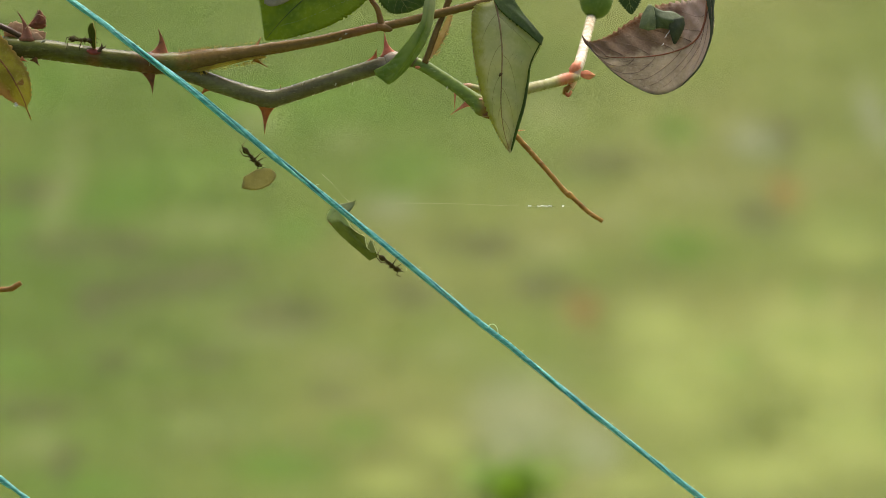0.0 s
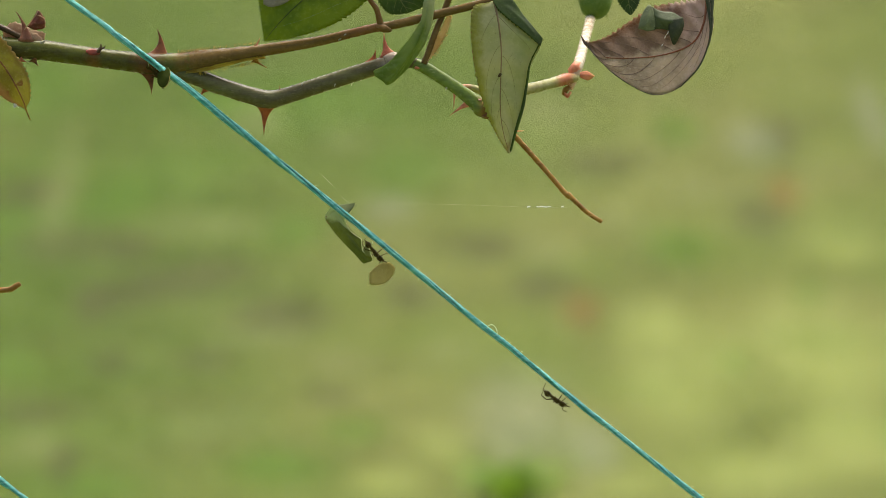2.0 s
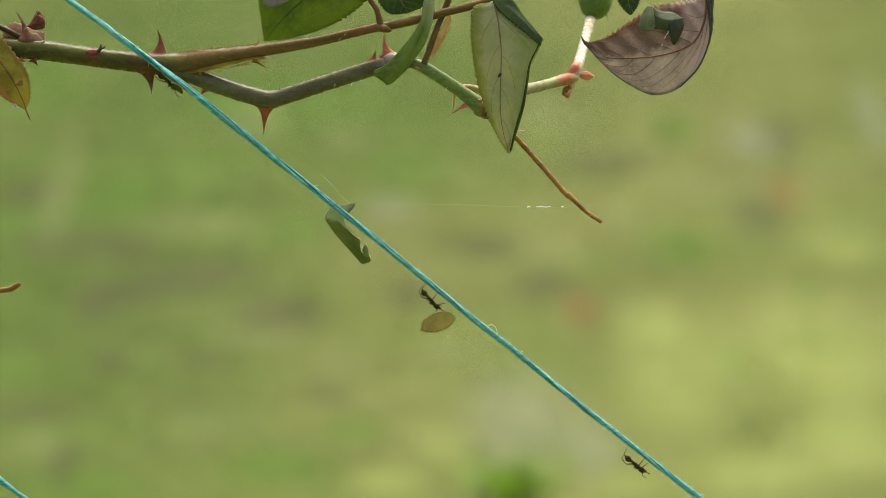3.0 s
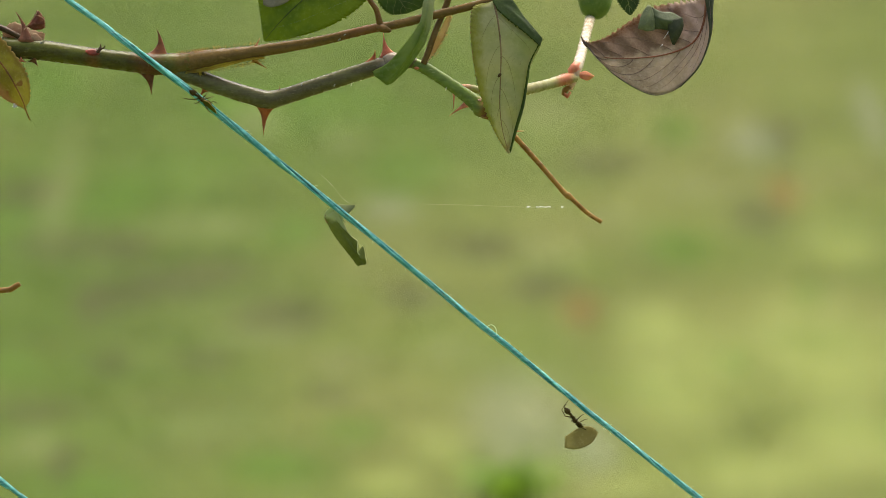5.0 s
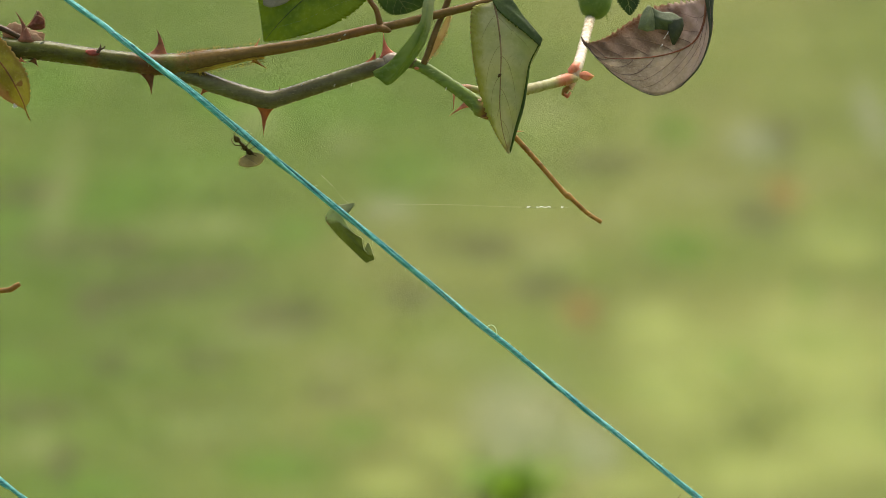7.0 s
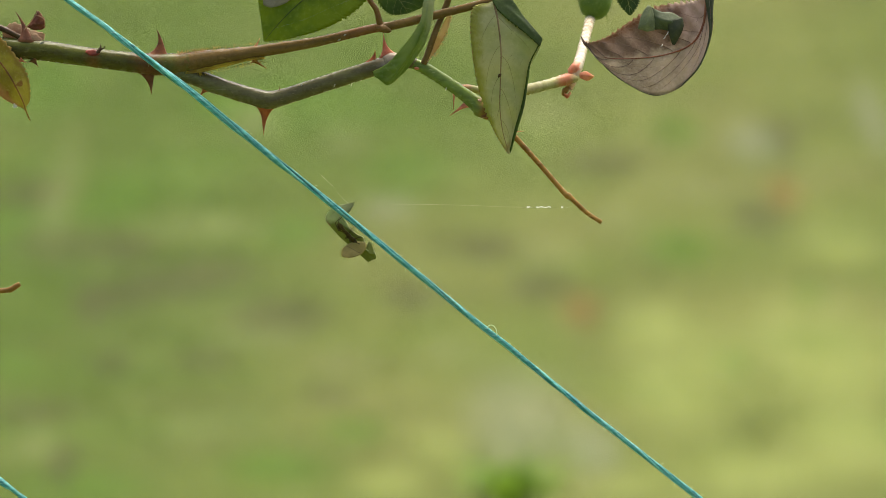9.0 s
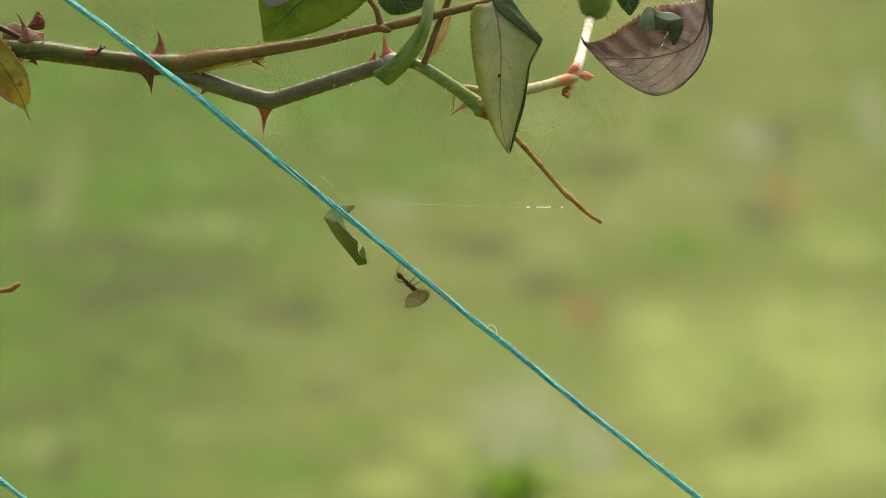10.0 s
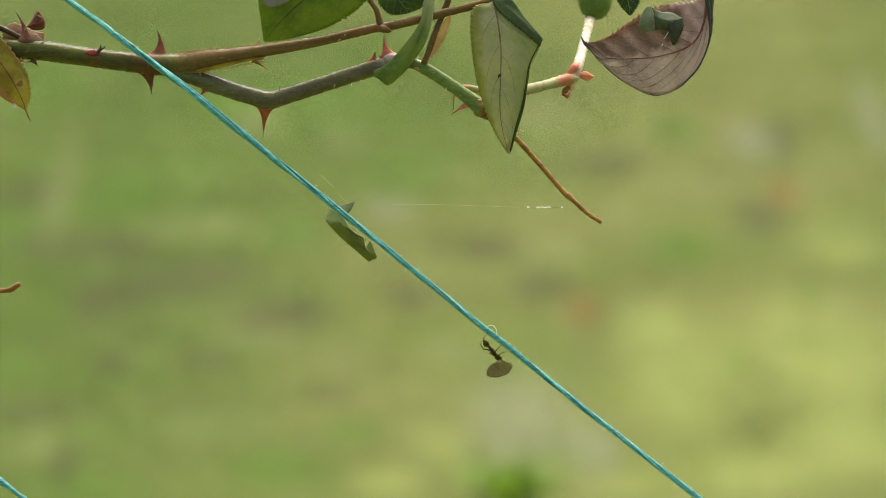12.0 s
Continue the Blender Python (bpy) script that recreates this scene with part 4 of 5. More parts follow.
    # pale tubes trace the curled leaflet's light edges; added, not a stalk
    part("withered_outline", stalk([(42, 52, 2.0, 0.8), (52, 41, 1.4, 1.0), (62, 28, 1.0, 1.0), (67, 18, 1.2, 0.7)], 6, 8, 0.1), PAPERY, rose, "thin pale line along the withered leaflet's edge")
    part("withered_outline", stalk([(62, 26, 1.0, 0.7), (72, 29, 0.5, 0.9), (79, 36, 0.5, 0.8), (78, 48, 0.9, 0.6)], 6, 8, 0.1), PAPERY, rose)
    blade = Blade([(44, 70, 2.4), (54, 64, 2.2), (64, 66, 2.2), (74, 80, 2.2)],
                  [(42, 66, 2.6), (52, 58, 2.6), (66, 60, 2.6), (76, 74, 2.4)],
                  [(46, 74, 2.4), (54, 72, 2.0), (62, 72, 2.0), (71, 84, 2.0)], n=14, m=3, teeth=4, bite=3, veins=2)
    part("bud_scale", blade.build(0.2), [PAPERY, PAPERY], rose, "pale dry bud scale")
    return rose


build_rose()


def build_scrap():
    """The dull folded piece of leaf lying in the plum leaf's hollow."""
    ob = thing("leaf_scrap", at(1170, 50, 1.5), "dull dark green crumpled leaf piece lying in the curled leaf", "leaf")
    blade = Blade([(1150, 10, 0.0), (1148, 28, -0.6), (1146, 44, -0.6), (1146, 55, 0.0)],
                  [(1148, 10, 0.4), (1138, 24, 0.4), (1133, 40, 0.6), (1131, 50, 1.0)],
                  [(1152, 10, 0.0), (1156, 24, 0.2), (1159, 40, 0.3), (1158, 53, 0.4)], n=14, m=5, veins=2, pucker=8)
    part("front_fold", blade.build(0.3), [LEAF_SCRAP, LEAF_SCRAP], ob, "pale grey-green front fold")
    blade = Blade([(1155, 26, 0.1), (1170, 34, -0.8), (1188, 38, -1.1), (1202, 42, -0.6)],
                  [(1152, 11, 0.4), (1170, 20, 0.2), (1190, 22, 0.2), (1208, 32, 0.4)],
                  [(1158, 52, 0.4), (1172, 52, 0.2), (1186, 55, 0.2), (1204, 60, 0.4)], n=16, m=6, veins=2, pucker=6)
    part("rolled_fold", blade.build(0.3), [SCRAP_MID, SCRAP_MID], ob, "dull green rolled middle")
    blade = Blade([(1194, 34, -0.7), (1195, 48, -1.0), (1194, 62, -0.8), (1192, 79, 0.0)],
                  [(1184, 40, -0.4), (1184, 54, -0.3), (1187, 66, -0.2), (1191, 78, 0.0)],
                  [(1207, 30, 0.2), (1209, 46, 0.2), (1203, 62, 0.2), (1193, 79, 0.1)], n=14, m=4, veins=2, pucker=6)
    part("side_fold", blade.build(0.3), [SCRAP_DARK, SCRAP_DARK], ob, "dark drooping tip")
    # dark line laid in the crease, its shade given as colour; no rib
    bm = bmesh.new()
    tube(bm, [at(*q) for q in glide([(1151, 12, -0.1), (1156, 30, 0.0), (1158, 50, 0.1)], 6)], [0.9 * UNIT] * 13, 6)
    part("midrib", bm, LEAF_DARK, ob)


build_scrap()


# ---- strings ----
def build_string(name, points, radius, pitch, label, strands=6, sides=6, step=5.0):
    ob = thing(name, at(points[0][0], points[0][1], points[0][2]), label, "string")
    fine = glide(points, 60)
    line = [fine[0]]
    for p in fine[1:]:
        if np.linalg.norm((p - line[-1])[:2]) >= step:
            line.append(p)
    centres = [at(*p) for p in line]
    run = 0.0
    paths = [[] for _ in range(strands)]
    rads = [[] for _ in range(strands)]
    for i, c in enumerate(centres):
        if i:
            run += (c - centres[i - 1]).length / UNIT
        d = (centres[min(i + 1, len(centres) - 1)] - centres[max(i - 1, 0)]).normalized()
        a = AWAY - d * AWAY.dot(d)
        a.normalize()
        b = d.cross(a)
        girth = float(np.interp(line[i][0], (100, 220, 320, 430, 560, 1000), (0.8, 0.9, 1.04, 1.02, 0.88, 0.84)))
        swell = girth * (1 + 0.09 * noise.noise(Vector((run * 0.02, 3.1, 0))))
        for k in range(strands):
            w = 2 * math.pi * (run / pitch + k / strands) + 1.1 * noise.noise(Vector((run * 0.007, k * 2.3, 0)))
            r = radius * 0.65 * swell * (1 + 0.16 * noise.noise(Vector((run * 0.013, k * 3.0, 5))))
            paths[k].append(c + (a * math.cos(w) + b * math.sin(w)) * r * UNIT)
            rads[k].append(girth * radius * (0.33 + 0.1 * math.sin(k * 2.4) + 0.07 * noise.noise(Vector((run * 0.03, k * 7.0, 2)))) * UNIT)
    for k in range(strands):
        bm = bmesh.new()
        tube(bm, paths[k], rads[k], sides, 0.07)
        part("strand", bm, STRING, ob)
    return ob, centres


TWINE = [(-1400, -1060, 0.6), (-500, -440, 0.4), (117, -3, 0.0), (200, 58.2, -0.2), (250, 95, -0.4), (300, 132.6, -0.4), (350, 171, -0.2), (400, 211.6, 0), (450, 252, 0), (500, 291.6, 0), (600, 371.4, 0), (700, 451.8, 0),
         (850, 574.3, 0), (900, 613, 0), (950, 654, 0), (1060, 743, 0), (1238.5, 882.5, 0), (2200, 1640, 0), (4600, 3540, 0), (10600, 8330, 0)]
STRING_OB, STRING_LINE = build_string("string", TWINE, 6.2, 430, "taut turquoise twisted plastic twine", strands=9, step=7.0)
build_string("string", [(-1500, -180, 6), (-400, 575, 6), (0, 856, 6), (42, 885, 6), (900, 1540, 6), (4000, 3900, 6), (10300, 8700, 6)], 6.2, 300, "second turquoise twine running below the branch", sides=6, step=9.0)


def build_fibres():
    bm = bmesh.new()
    tube(bm, [at(*q) for q in glide([(862, 583, -0.4), (864, 577, -0.8), (871, 575, -0.9), (877, 580, -0.8), (880, 590, -0.5), (878, 596, -0.3)], 6)], [0.75 * UNIT] * 31, 5)
    rng = random.Random(3)
    shown = [p for p in STRING_LINE if abs(p.x) < 0.1]
    for _ in range(140):
        p = rng.choice(shown)
        a = rng.uniform(0, 2 * math.pi)
        ln = rng.uniform(2, 8) * UNIT
        base = p + (RIGHT * math.cos(a) + UP * math.sin(a)) * 5.2 * UNIT
        tip = base + (RIGHT * (math.cos(a) + 0.7) + UP * (math.sin(a) - 0.5) - AWAY * rng.uniform(-0.3, 0.6)).normalized() * ln
        tube(bm, [base, base.lerp(tip, 0.5) + UP * 1.0 * UNIT, tip], [0.36 * UNIT, 0.32 * UNIT, 0.2 * UNIT], 4)
    tagged(part("loose_fibres", bm, FIBRE, STRING_OB, "pale frayed fibres"), kind="stuff")


build_fibres()


def build_silk():
    ob = thing("spider_thread", at(700, 361, 3), "faint loose spider thread with white fluff", "spider silk")
    bm = bmesh.new()
    tube(bm, [at(*q) for q in glide([(690, 361, 2), (720, 361, 3), (800, 362, 4), (920, 366, 5), (1003, 367, 5), (1016, 356, 5)], 8)], [0.1 * UNIT] * 41, 4)
    part("thread", bm, SILK, ob)
    for u0, u1, r in ((933, 939, 1.1), (950, 976, 1.0), (994, 998, 1.1)):
        bm = bmesh.new()
        pts = [at(u0 + (u1 - u0) * k / 6, 366 + 0.6 * math.sin(k * 2.1), 5) for k in range(7)]
        tube(bm, pts, [r * UNIT * (0.5 + 0.5 * abs(math.sin(k * 1.7 + 0.6))) for k in range(7)], 5, 0.4)
        part("fluff", bm, FLUFF, ob, "white silk fluff")
    ob = thing("spider_thread", at(570, 310, 1), "short faint spider thread above the string", "spider silk")
    bm = bmesh.new()
    tube(bm, [at(*q) for q in glide([(568, 309, 1), (588, 328, 1), (606, 350, 1), (617, 359, 1), (622, 362, 1)], 8)], [(0.22 if k % 16 < 9 else 0.05) * UNIT for k in range(33)], 4)
    part("thread", bm, SILK, ob)
    ob = thing("spider_thread", at(486, 48, -0.6), "faint spider thread across a green leaf", "spider silk")
    bm = bmesh.new()
    tube(bm, [at(*q) for q in glide([(486, 50, -0.2), (540, 34, -0.9), (590, 12, -1.2), (640, -8, -1.2)], 8)], [0.07 * UNIT] * 25, 4)
    part("thread", bm, SILK, ob)
    # white bits standing in for specks of dew and fibre
    ob = thing("silk_fluff", at(1180, 60, -0.4), "tiny white flecks on the plum leaf", "fluff")
    for u, v, k in ((1181, 60, 3.0), (1177, 66, 2.0), (1172, 80, 2.4), (1183, 57, 1.8)):
        bm = bmesh.new()
        tube(bm, [at(u - k, v + k, 0.6), at(u, v, 0.2), at(u + k * 0.6, v - k, 0.5)], [0.4 * UNIT, 1.0 * UNIT, 0.4 * UNIT], 5, 0.3)
        part("fleck", bm, FLUFF, ob)
    ob = thing("silk_fluff", at(28, 187, 0.2), "small white fluff caught on the yellow leaf", "fluff")
    bm = bmesh.new()
    rng = random.Random(12)
    for _ in range(26):
        a, b = rng.uniform(0, 6.28), rng.uniform(2, 5.5)
        u, v = 27 + rng.uniform(-2.5, 2.5), 187 + rng.uniform(-2, 2)
        tube(bm, [at(u, v, 0.3), at(u + math.cos(a) * b * 0.6, v + math.sin(a) * b * 0.5, 0.1), at(u + math.cos(a + 0.5) * b, v + math.sin(a + 0.5) * b * 0.8, 0.3)], [0.6 * UNIT, 0.5 * UNIT, 0.2 * UNIT], 4)
    part("tuft", bm, FLUFF, ob)


build_silk()


# ---- the chewed leaf hanging on the string ----
HANG = (604, 371, 1.2)


def build_chewed():
    ob = thing("chewed_leaf", at(*HANG), "half-eaten green leaf curled over the string", "leaf")
    blade = Blade([(601, 366, 1.5), (596, 382, 1.4), (605, 400, 1.2), (618, 420, 1.2), (634, 440, 1.4), (656, 461, 1.6)],
                  [(585, 368, 2.0), (577, 382, 2.4), (580, 394, 2.3), (602, 420, 2.0), (624, 441, 2.0), (649, 465, 2.0)],
                  [(612, 374, 1.4), (611, 390, 1.0), (619, 405, 0.8), (629, 414, 0.8), (641, 421, 0.8), (643, 433, 0.9), (647, 444, 1.0), (656, 445, 1.1), (662, 451, 1.2), (663, 460, 1.4)], n=64, m=6, teeth=16, bites=(1.8, 1.1), veins=4, pucker=8)
    body = part("blade", blade.build(), [LEAF_CHEWED, LEAF_CHEWED_PALE], ob)
    bm = bmesh.new()
    tube(bm, blade.line(0.3, 0.001, 0.97, 0.001, -0.08, 20), [0.5 * UNIT] * 21, 6)
    part("midrib", bm, LEAF_CHEWED, body)
    blade = Blade([(590, 373, 1.6), (602, 368, 1.9), (614, 364, 2.2), (628, 359, 2.4)],
                  [(588, 367, 1.8), (598, 362, 2.2), (610, 361, 2.4), (629, 358, 2.4)],
                  [(592, 380, 1.4), (608, 379, 1.4), (618, 375, 1.6), (627, 361, 2.2)], n=18, m=4, veins=2, pucker=3)
    part("folded_flap", blade.build(), [LEAF_CHEWED_PALE, LEAF_CHEWED], ob, "pale folded flap behind the string")
    blade = Blade([(650, 450, 0.8), (651, 441, 0.3), (652, 430, 0.2)],
                  [(645, 441, 0.8), (648, 435, 0.4), (651, 429, 0.2)],
                  [(659, 452, 0.9), (658, 442, 0.5), (653, 429, 0.2)], n=14, m=4, veins=2, pucker=3)
    part("curled_tip", blade.build(0.12), [LEAF_CHEWED_PALE, LEAF_CHEWED], ob, "pale curled flap beside the bite")
    for path, r, mat, label in (([(645, 440, 0.5), (648, 434, 0.2), (652, 428.5, 0.0), (656, 435, 0.2), (659, 444, 0.3), (662, 453, 0.6)], 0.5, CUT_RIM, "pale cut rim"),
                                ([(612, 392, 0.6), (620, 406, 0.4), (630, 415, 0.4), (641, 421, 0.4), (643, 433, 0.5), (647, 444, 0.6), (656, 445, 0.7), (662, 451, 0.8)], 0.6, CUT_RIM, "pale cut rim"),
                                ([(578, 384, 2.2), (580, 394, 2.1), (584, 398, 2.0)], 0.8, RIB_RUST, "browned torn corner")):
        bm = bmesh.new()
        q = glide(path, 6)
        tube(bm, [at(*p) for p in q], [r * UNIT * (0.8 + 0.4 * abs(math.sin(k * 1.1))) for k in range(len(q))], 5, 0.2)
        part("bitten_edge", bm, mat, ob, label)
    return ob


CHEWED = build_chewed()


# ---- ants ----
ANT_MM = 0.00114  # the ants are about a seventh larger than their drawing


def ball(bm, x, y, z, rx, ry, rz, sub=2, turn=0.0):
    r = bmesh.ops.create_icosphere(bm, subdivisions=sub, radius=1.0)
    m = Matrix.Translation(Vector((x, y, z)) * ANT_MM) @ Matrix.Rotation(turn, 4, "Y") @ Matrix.Diagonal((rx * ANT_MM, ry * ANT_MM * 1.05, rz * ANT_MM * 1.05, 1))
    bmesh.ops.transform(bm, matrix=m, verts=r["verts"])
    for v in r["verts"]:
        for f in v.link_faces:
            f.smooth = True


def limb(bm, points, radii, sides=7):
    tube(bm, [Vector(p) * ANT_MM for p in points], [r * ANT_MM for r in radii], sides)


def build_ant(label):
    """An ant in its own space, in millimetres: x towards its head, z towards its back."""
    ob = thing("ant", Vector((0, 0, 0)), label, "ant", "ants on the string")
    bm = bmesh.new()
    ball(bm, -1.98, 0, 0.1, 0.68, 0.54, 0.54, 3)
    ball(bm, -2.55, 0, 0.05, 0.3, 0.28, 0.26)
    for y in (-0.25, 0.25):
        for x in (-2.1, -1.75):
            ball(bm, x, y, 0.6, 0.09, 0.08, 0.08, 1)
    part("gaster", bm, ANT, ob, "dark round gaster")
    bm = bmesh.new()
    ball(bm, -1.18, 0, 0.02, 0.26, 0.28, 0.3)
    ball(bm, -0.84, 0, 0.06, 0.24, 0.24, 0.3)
    limb(bm, [(-1.5, 0, 0.02), (-1.0, 0, 0.0), (-0.55, 0, 0.02)], [0.12, 0.13, 0.14])
    part("petiole", bm, ANT, ob)
    bm = bmesh.new()
    ball(bm, -0.22, 0, 0.06, 0.55, 0.37, 0.38)
    ball(bm, 0.42, 0, 0.16, 0.5, 0.48, 0.48)
    limb(bm, [(0.6, 0, 0.12), (0.95, 0, 0.1), (1.15, 0, 0.08)], [0.24, 0.18, 0.2])
    for y in (-1, 1):
        limb(bm, [(-0.45, 0.16 * y, 0.3), (-0.6, 0.22 * y, 0.52), (-0.74, 0.27 * y, 0.66)], [0.08, 0.05, 0.015], 5)
        limb(bm, [(0.42, 0.24 * y, 0.45), (0.46, 0.32 * y, 0.66), (0.5, 0.36 * y, 0.8)], [0.09, 0.05, 0.015], 5)
        limb(bm, [(0.05, 0.18 * y, 0.34), (0.02, 0.22 * y, 0.5), (0.0, 0.24 * y, 0.58)], [0.07, 0.04, 0.015], 5)
    part("thorax", bm, ANT, ob, "spiny dark thorax")
    bm = bmesh.new()
    ball(bm, 1.58, 0, 0.04, 0.56, 0.6, 0.46, 3)
    ball(bm, 1.32, 0.3, 0.1, 0.34, 0.32, 0.34)
    ball(bm, 1.32, -0.3, 0.1, 0.34, 0.32, 0.34)
    ball(bm, 1.72, 0.5, 0.14, 0.1, 0.08, 0.1, 1)
    ball(bm, 1.72, -0.5, 0.14, 0.1, 0.08, 0.1, 1)
    for y in (-1, 1):
        limb(bm, [(1.12, 0.3 * y, 0.3), (1.0, 0.36 * y, 0.46), (0.9, 0.4 * y, 0.54)], [0.08, 0.05, 0.015], 5)
    head = part("head", bm, ANT, ob, "heart-shaped dark head")
    for y in (-1, 1):
        bm = bmesh.new()
        limb(bm, [(1.95, 0.26 * y, -0.1), (2.2, 0.3 * y, -0.16), (2.42, 0.12 * y, -0.2)], [0.15, 0.13, 0.04])
        part("mandible", bm, ANT_LEG, head)
        bm = bmesh.new()
        limb(bm, [(1.9, 0.2 * y, 0.16), (2.1, 0.62 * y, 0.4), (2.2, 0.98 * y, 0.5), (2.62, 1.1 * y, 0.36), (3.05, 1.12 * y, 0.16)], [0.09, 0.075, 0.08, 0.075, 0.09], 6)
        part("antenna", bm, ANT_LEG, head)
    legs = []
    shapes = (
        # hip, then knee, ankle and foot from the hip
        ((0.55, 0.22, -0.12), (0.75, 0.75, 0.42), (1.15, 1.25, -0.7), (1.5, 1.35, -1.25)),
        ((0.12, 0.24, -0.14), (0.05, 1.05, 0.45), (-0.15, 1.6, -0.75), (-0.05, 1.75, -1.35)),
        ((-0.32, 0.22, -0.12), (-1.35, 0.8, 0.75), (-2.75, 1.05, 0.25), (-3.0, 1.1, -1.35)),
    )
    for side in (1, -1):
        for hip, knee, ankle, foot in shapes:
            bm = bmesh.new()
            k, a, f = [Vector((p[0], p[1] * side * 0.82, p[2])) for p in (knee, ankle, foot)]
            zero = Vector((0, 0, 0))
            limb(bm, [zero, k * 0.15, k * 0.5, k, k.lerp(a, 0.12), k.lerp(a, 0.6), a, a.lerp(f, 0.5), f, f + Vector((0.08, 0.05 * side, -0.06))],
                 [0.15, 0.13, 0.14, 0.1, 0.09, 0.1, 0.075, 0.06, 0.055, 0.025], 6)
            leg = part("leg", bm, ANT_LEG, ob)
            leg.location = Vector((hip[0], hip[1] * side, hip[2])) * ANT_MM
            legs.append(leg)
    return ob, legs


def build_fragment(name, label, width, height, mats, vein_mat, seed, vein, corners, fold=0.0):
    """A cut piece of leaf: an uneven, slightly cupped disc; x along its length, z its normal."""
    ob = thing(name, Vector((0, 0, 0)), label, "leaf fragment", "cut leaf pieces")
    rng = random.Random(seed)
    bm = bmesh.new()
    rings = 5
    spokes = 40
    edge = []
    for k in range(spokes):
        f = k / spokes * len(corners)
        i, t = int(f), f - int(f)
        p, q = corners[i], corners[(i + 1) % len(corners)]
        bulge = 1 + 0.05 * math.sin(math.pi * t) + rng.uniform(-0.045, 0.045)
        edge.append(((p[0] + (q[0] - p[0]) * t) * bulge, (p[1] + (q[1] - p[1]) * t) * bulge))

    def relief(x, y):
        return 0.16 * x * x + 0.1 * y * y - 0.1 * x * y + 0.05 * math.sin(6 * x + 2) + fold * abs(x * vein[1] - y * vein[0])

    layers = []
    for off in (0.0, -0.16):
        mid = bm.verts.new((0, 0, off * 0.001))
        rows = []
        for i in range(1, rings + 1):
            s = i / rings
            rows.append([bm.verts.new((x * s * width * UNIT / 2, y * s * height * UNIT / 2, (relief(x * s, y * s) * 1.2 + off) * 0.001)) for x, y in edge])
        layers.append((mid, rows))
    for n, (mid, rows) in enumerate(layers):
        for k in range(spokes):
            j = (k + 1) % spokes
            f = bm.faces.new((mid, rows[0][k], rows[0][j]) if n == 0 else (mid, rows[0][j], rows[0][k]))
            f.smooth, f.material_index = True, n
            for i in range(rings - 1):
                q = (rows[i][k], rows[i + 1][k], rows[i + 1][j], rows[i][j])
                f = bm.faces.new(q if n == 0 else q[::-1])
                f.smooth, f.material_index = True, n
    for k in range(spokes):
        j = (k + 1) % spokes
        bm.faces.new((layers[0][1][-1][k], layers[1][1][-1][k], layers[1][1][-1][j], layers[0][1][-1][j]))
    body = part("blade", bm, mats, ob)
    if vein_mat:
        bm = bmesh.new()
        pts = [Vector((vein[0] * k * width * UNIT / 2, vein[1] * k * height * UNIT / 2, relief(vein[0] * k, vein[1] * k) * 0.0012)) for k in np.linspace(-0.85, 0.85, 9)]
        tube(bm, pts, [0.3 * UNIT] * 9, 6)
        part("vein", bm, vein_mat, body)
    return ob


ANT_A, LEGS_A = build_ant("dark brown leafcutter ant walking under the string without a load")
ANT_B, LEGS_B = build_ant("dark brown leafcutter ant carrying a tan leaf piece")
ANT_C, LEGS_C = build_ant("dark brown leafcutter ant carrying a small grey-green leaf piece")
CARGO_B = build_fragment("leaf_fragment", "tan oval piece of cut leaf held by an ant", 62, 38, [CARGO_TAN, CARGO_TAN], None, 1.3, (0.7, 0.7),
                         [(1.0, 0.25), (0.75, 0.85), (0.2, 1.0), (-0.35, 0.75), (-0.85, 0.3), (-1.0, -0.75), (-0.1, -0.98), (0.65, -0.55)])
CARGO_C = build_fragment("leaf_fragment", "small grey-green piece of cut leaf held by an ant", 48, 28, [CARGO_GREY, CARGO_GREEN], RIB_GREY, 2.1, (0.55, -0.83),
                         [(1.0, 0.3), (0.72, 0.8), (0.2, 1.0), (-0.4, 0.86), (-0.88, 0.3), (-0.98, -0.5), (-0.55, -0.92), (0.05, -0.98), (0.68, -0.62)], 0.25)


# ---- movement ----
def ant_pose(u, v, d, heading, roll):
    """heading: degrees below level, to the right; roll: 0 back up, 90 back to the viewer, 180 back down."""
    a, r = radians(heading), radians(roll)
    x = RIGHT * math.cos(a) - UP * math.sin(a)
    z = (RIGHT * math.sin(a) + UP * math.cos(a)) * math.cos(r) - AWAY * math.sin(r)
    y = z.cross(x)
    m = Matrix((x, y, z)).transposed().to_4x4()
    m.translation = at(u, v, d)
    return m


def piece_pose(u, v, d, lean, edge, swing=0, nod=0):
    """lean: degrees of its length below level; edge: degrees turned about its length from facing the viewer; swing: its far end turned away; nod: tipped end over end."""
    a, e = radians(lean), radians(edge)
    x = RIGHT * math.cos(a) - UP * math.sin(a)
    z = -AWAY * math.cos(e) + (RIGHT * math.sin(a) + UP * math.cos(a)) * math.sin(e)
    y = z.cross(x)
    m = Matrix((x, y, z)).transposed().to_4x4() @ Matrix.Rotation(radians(swing), 4, "Z" if edge > 45 else "Y") @ Matrix.Rotation(radians(nod), 4, "Y")
    m.translation = at(u, v, d)
    return m


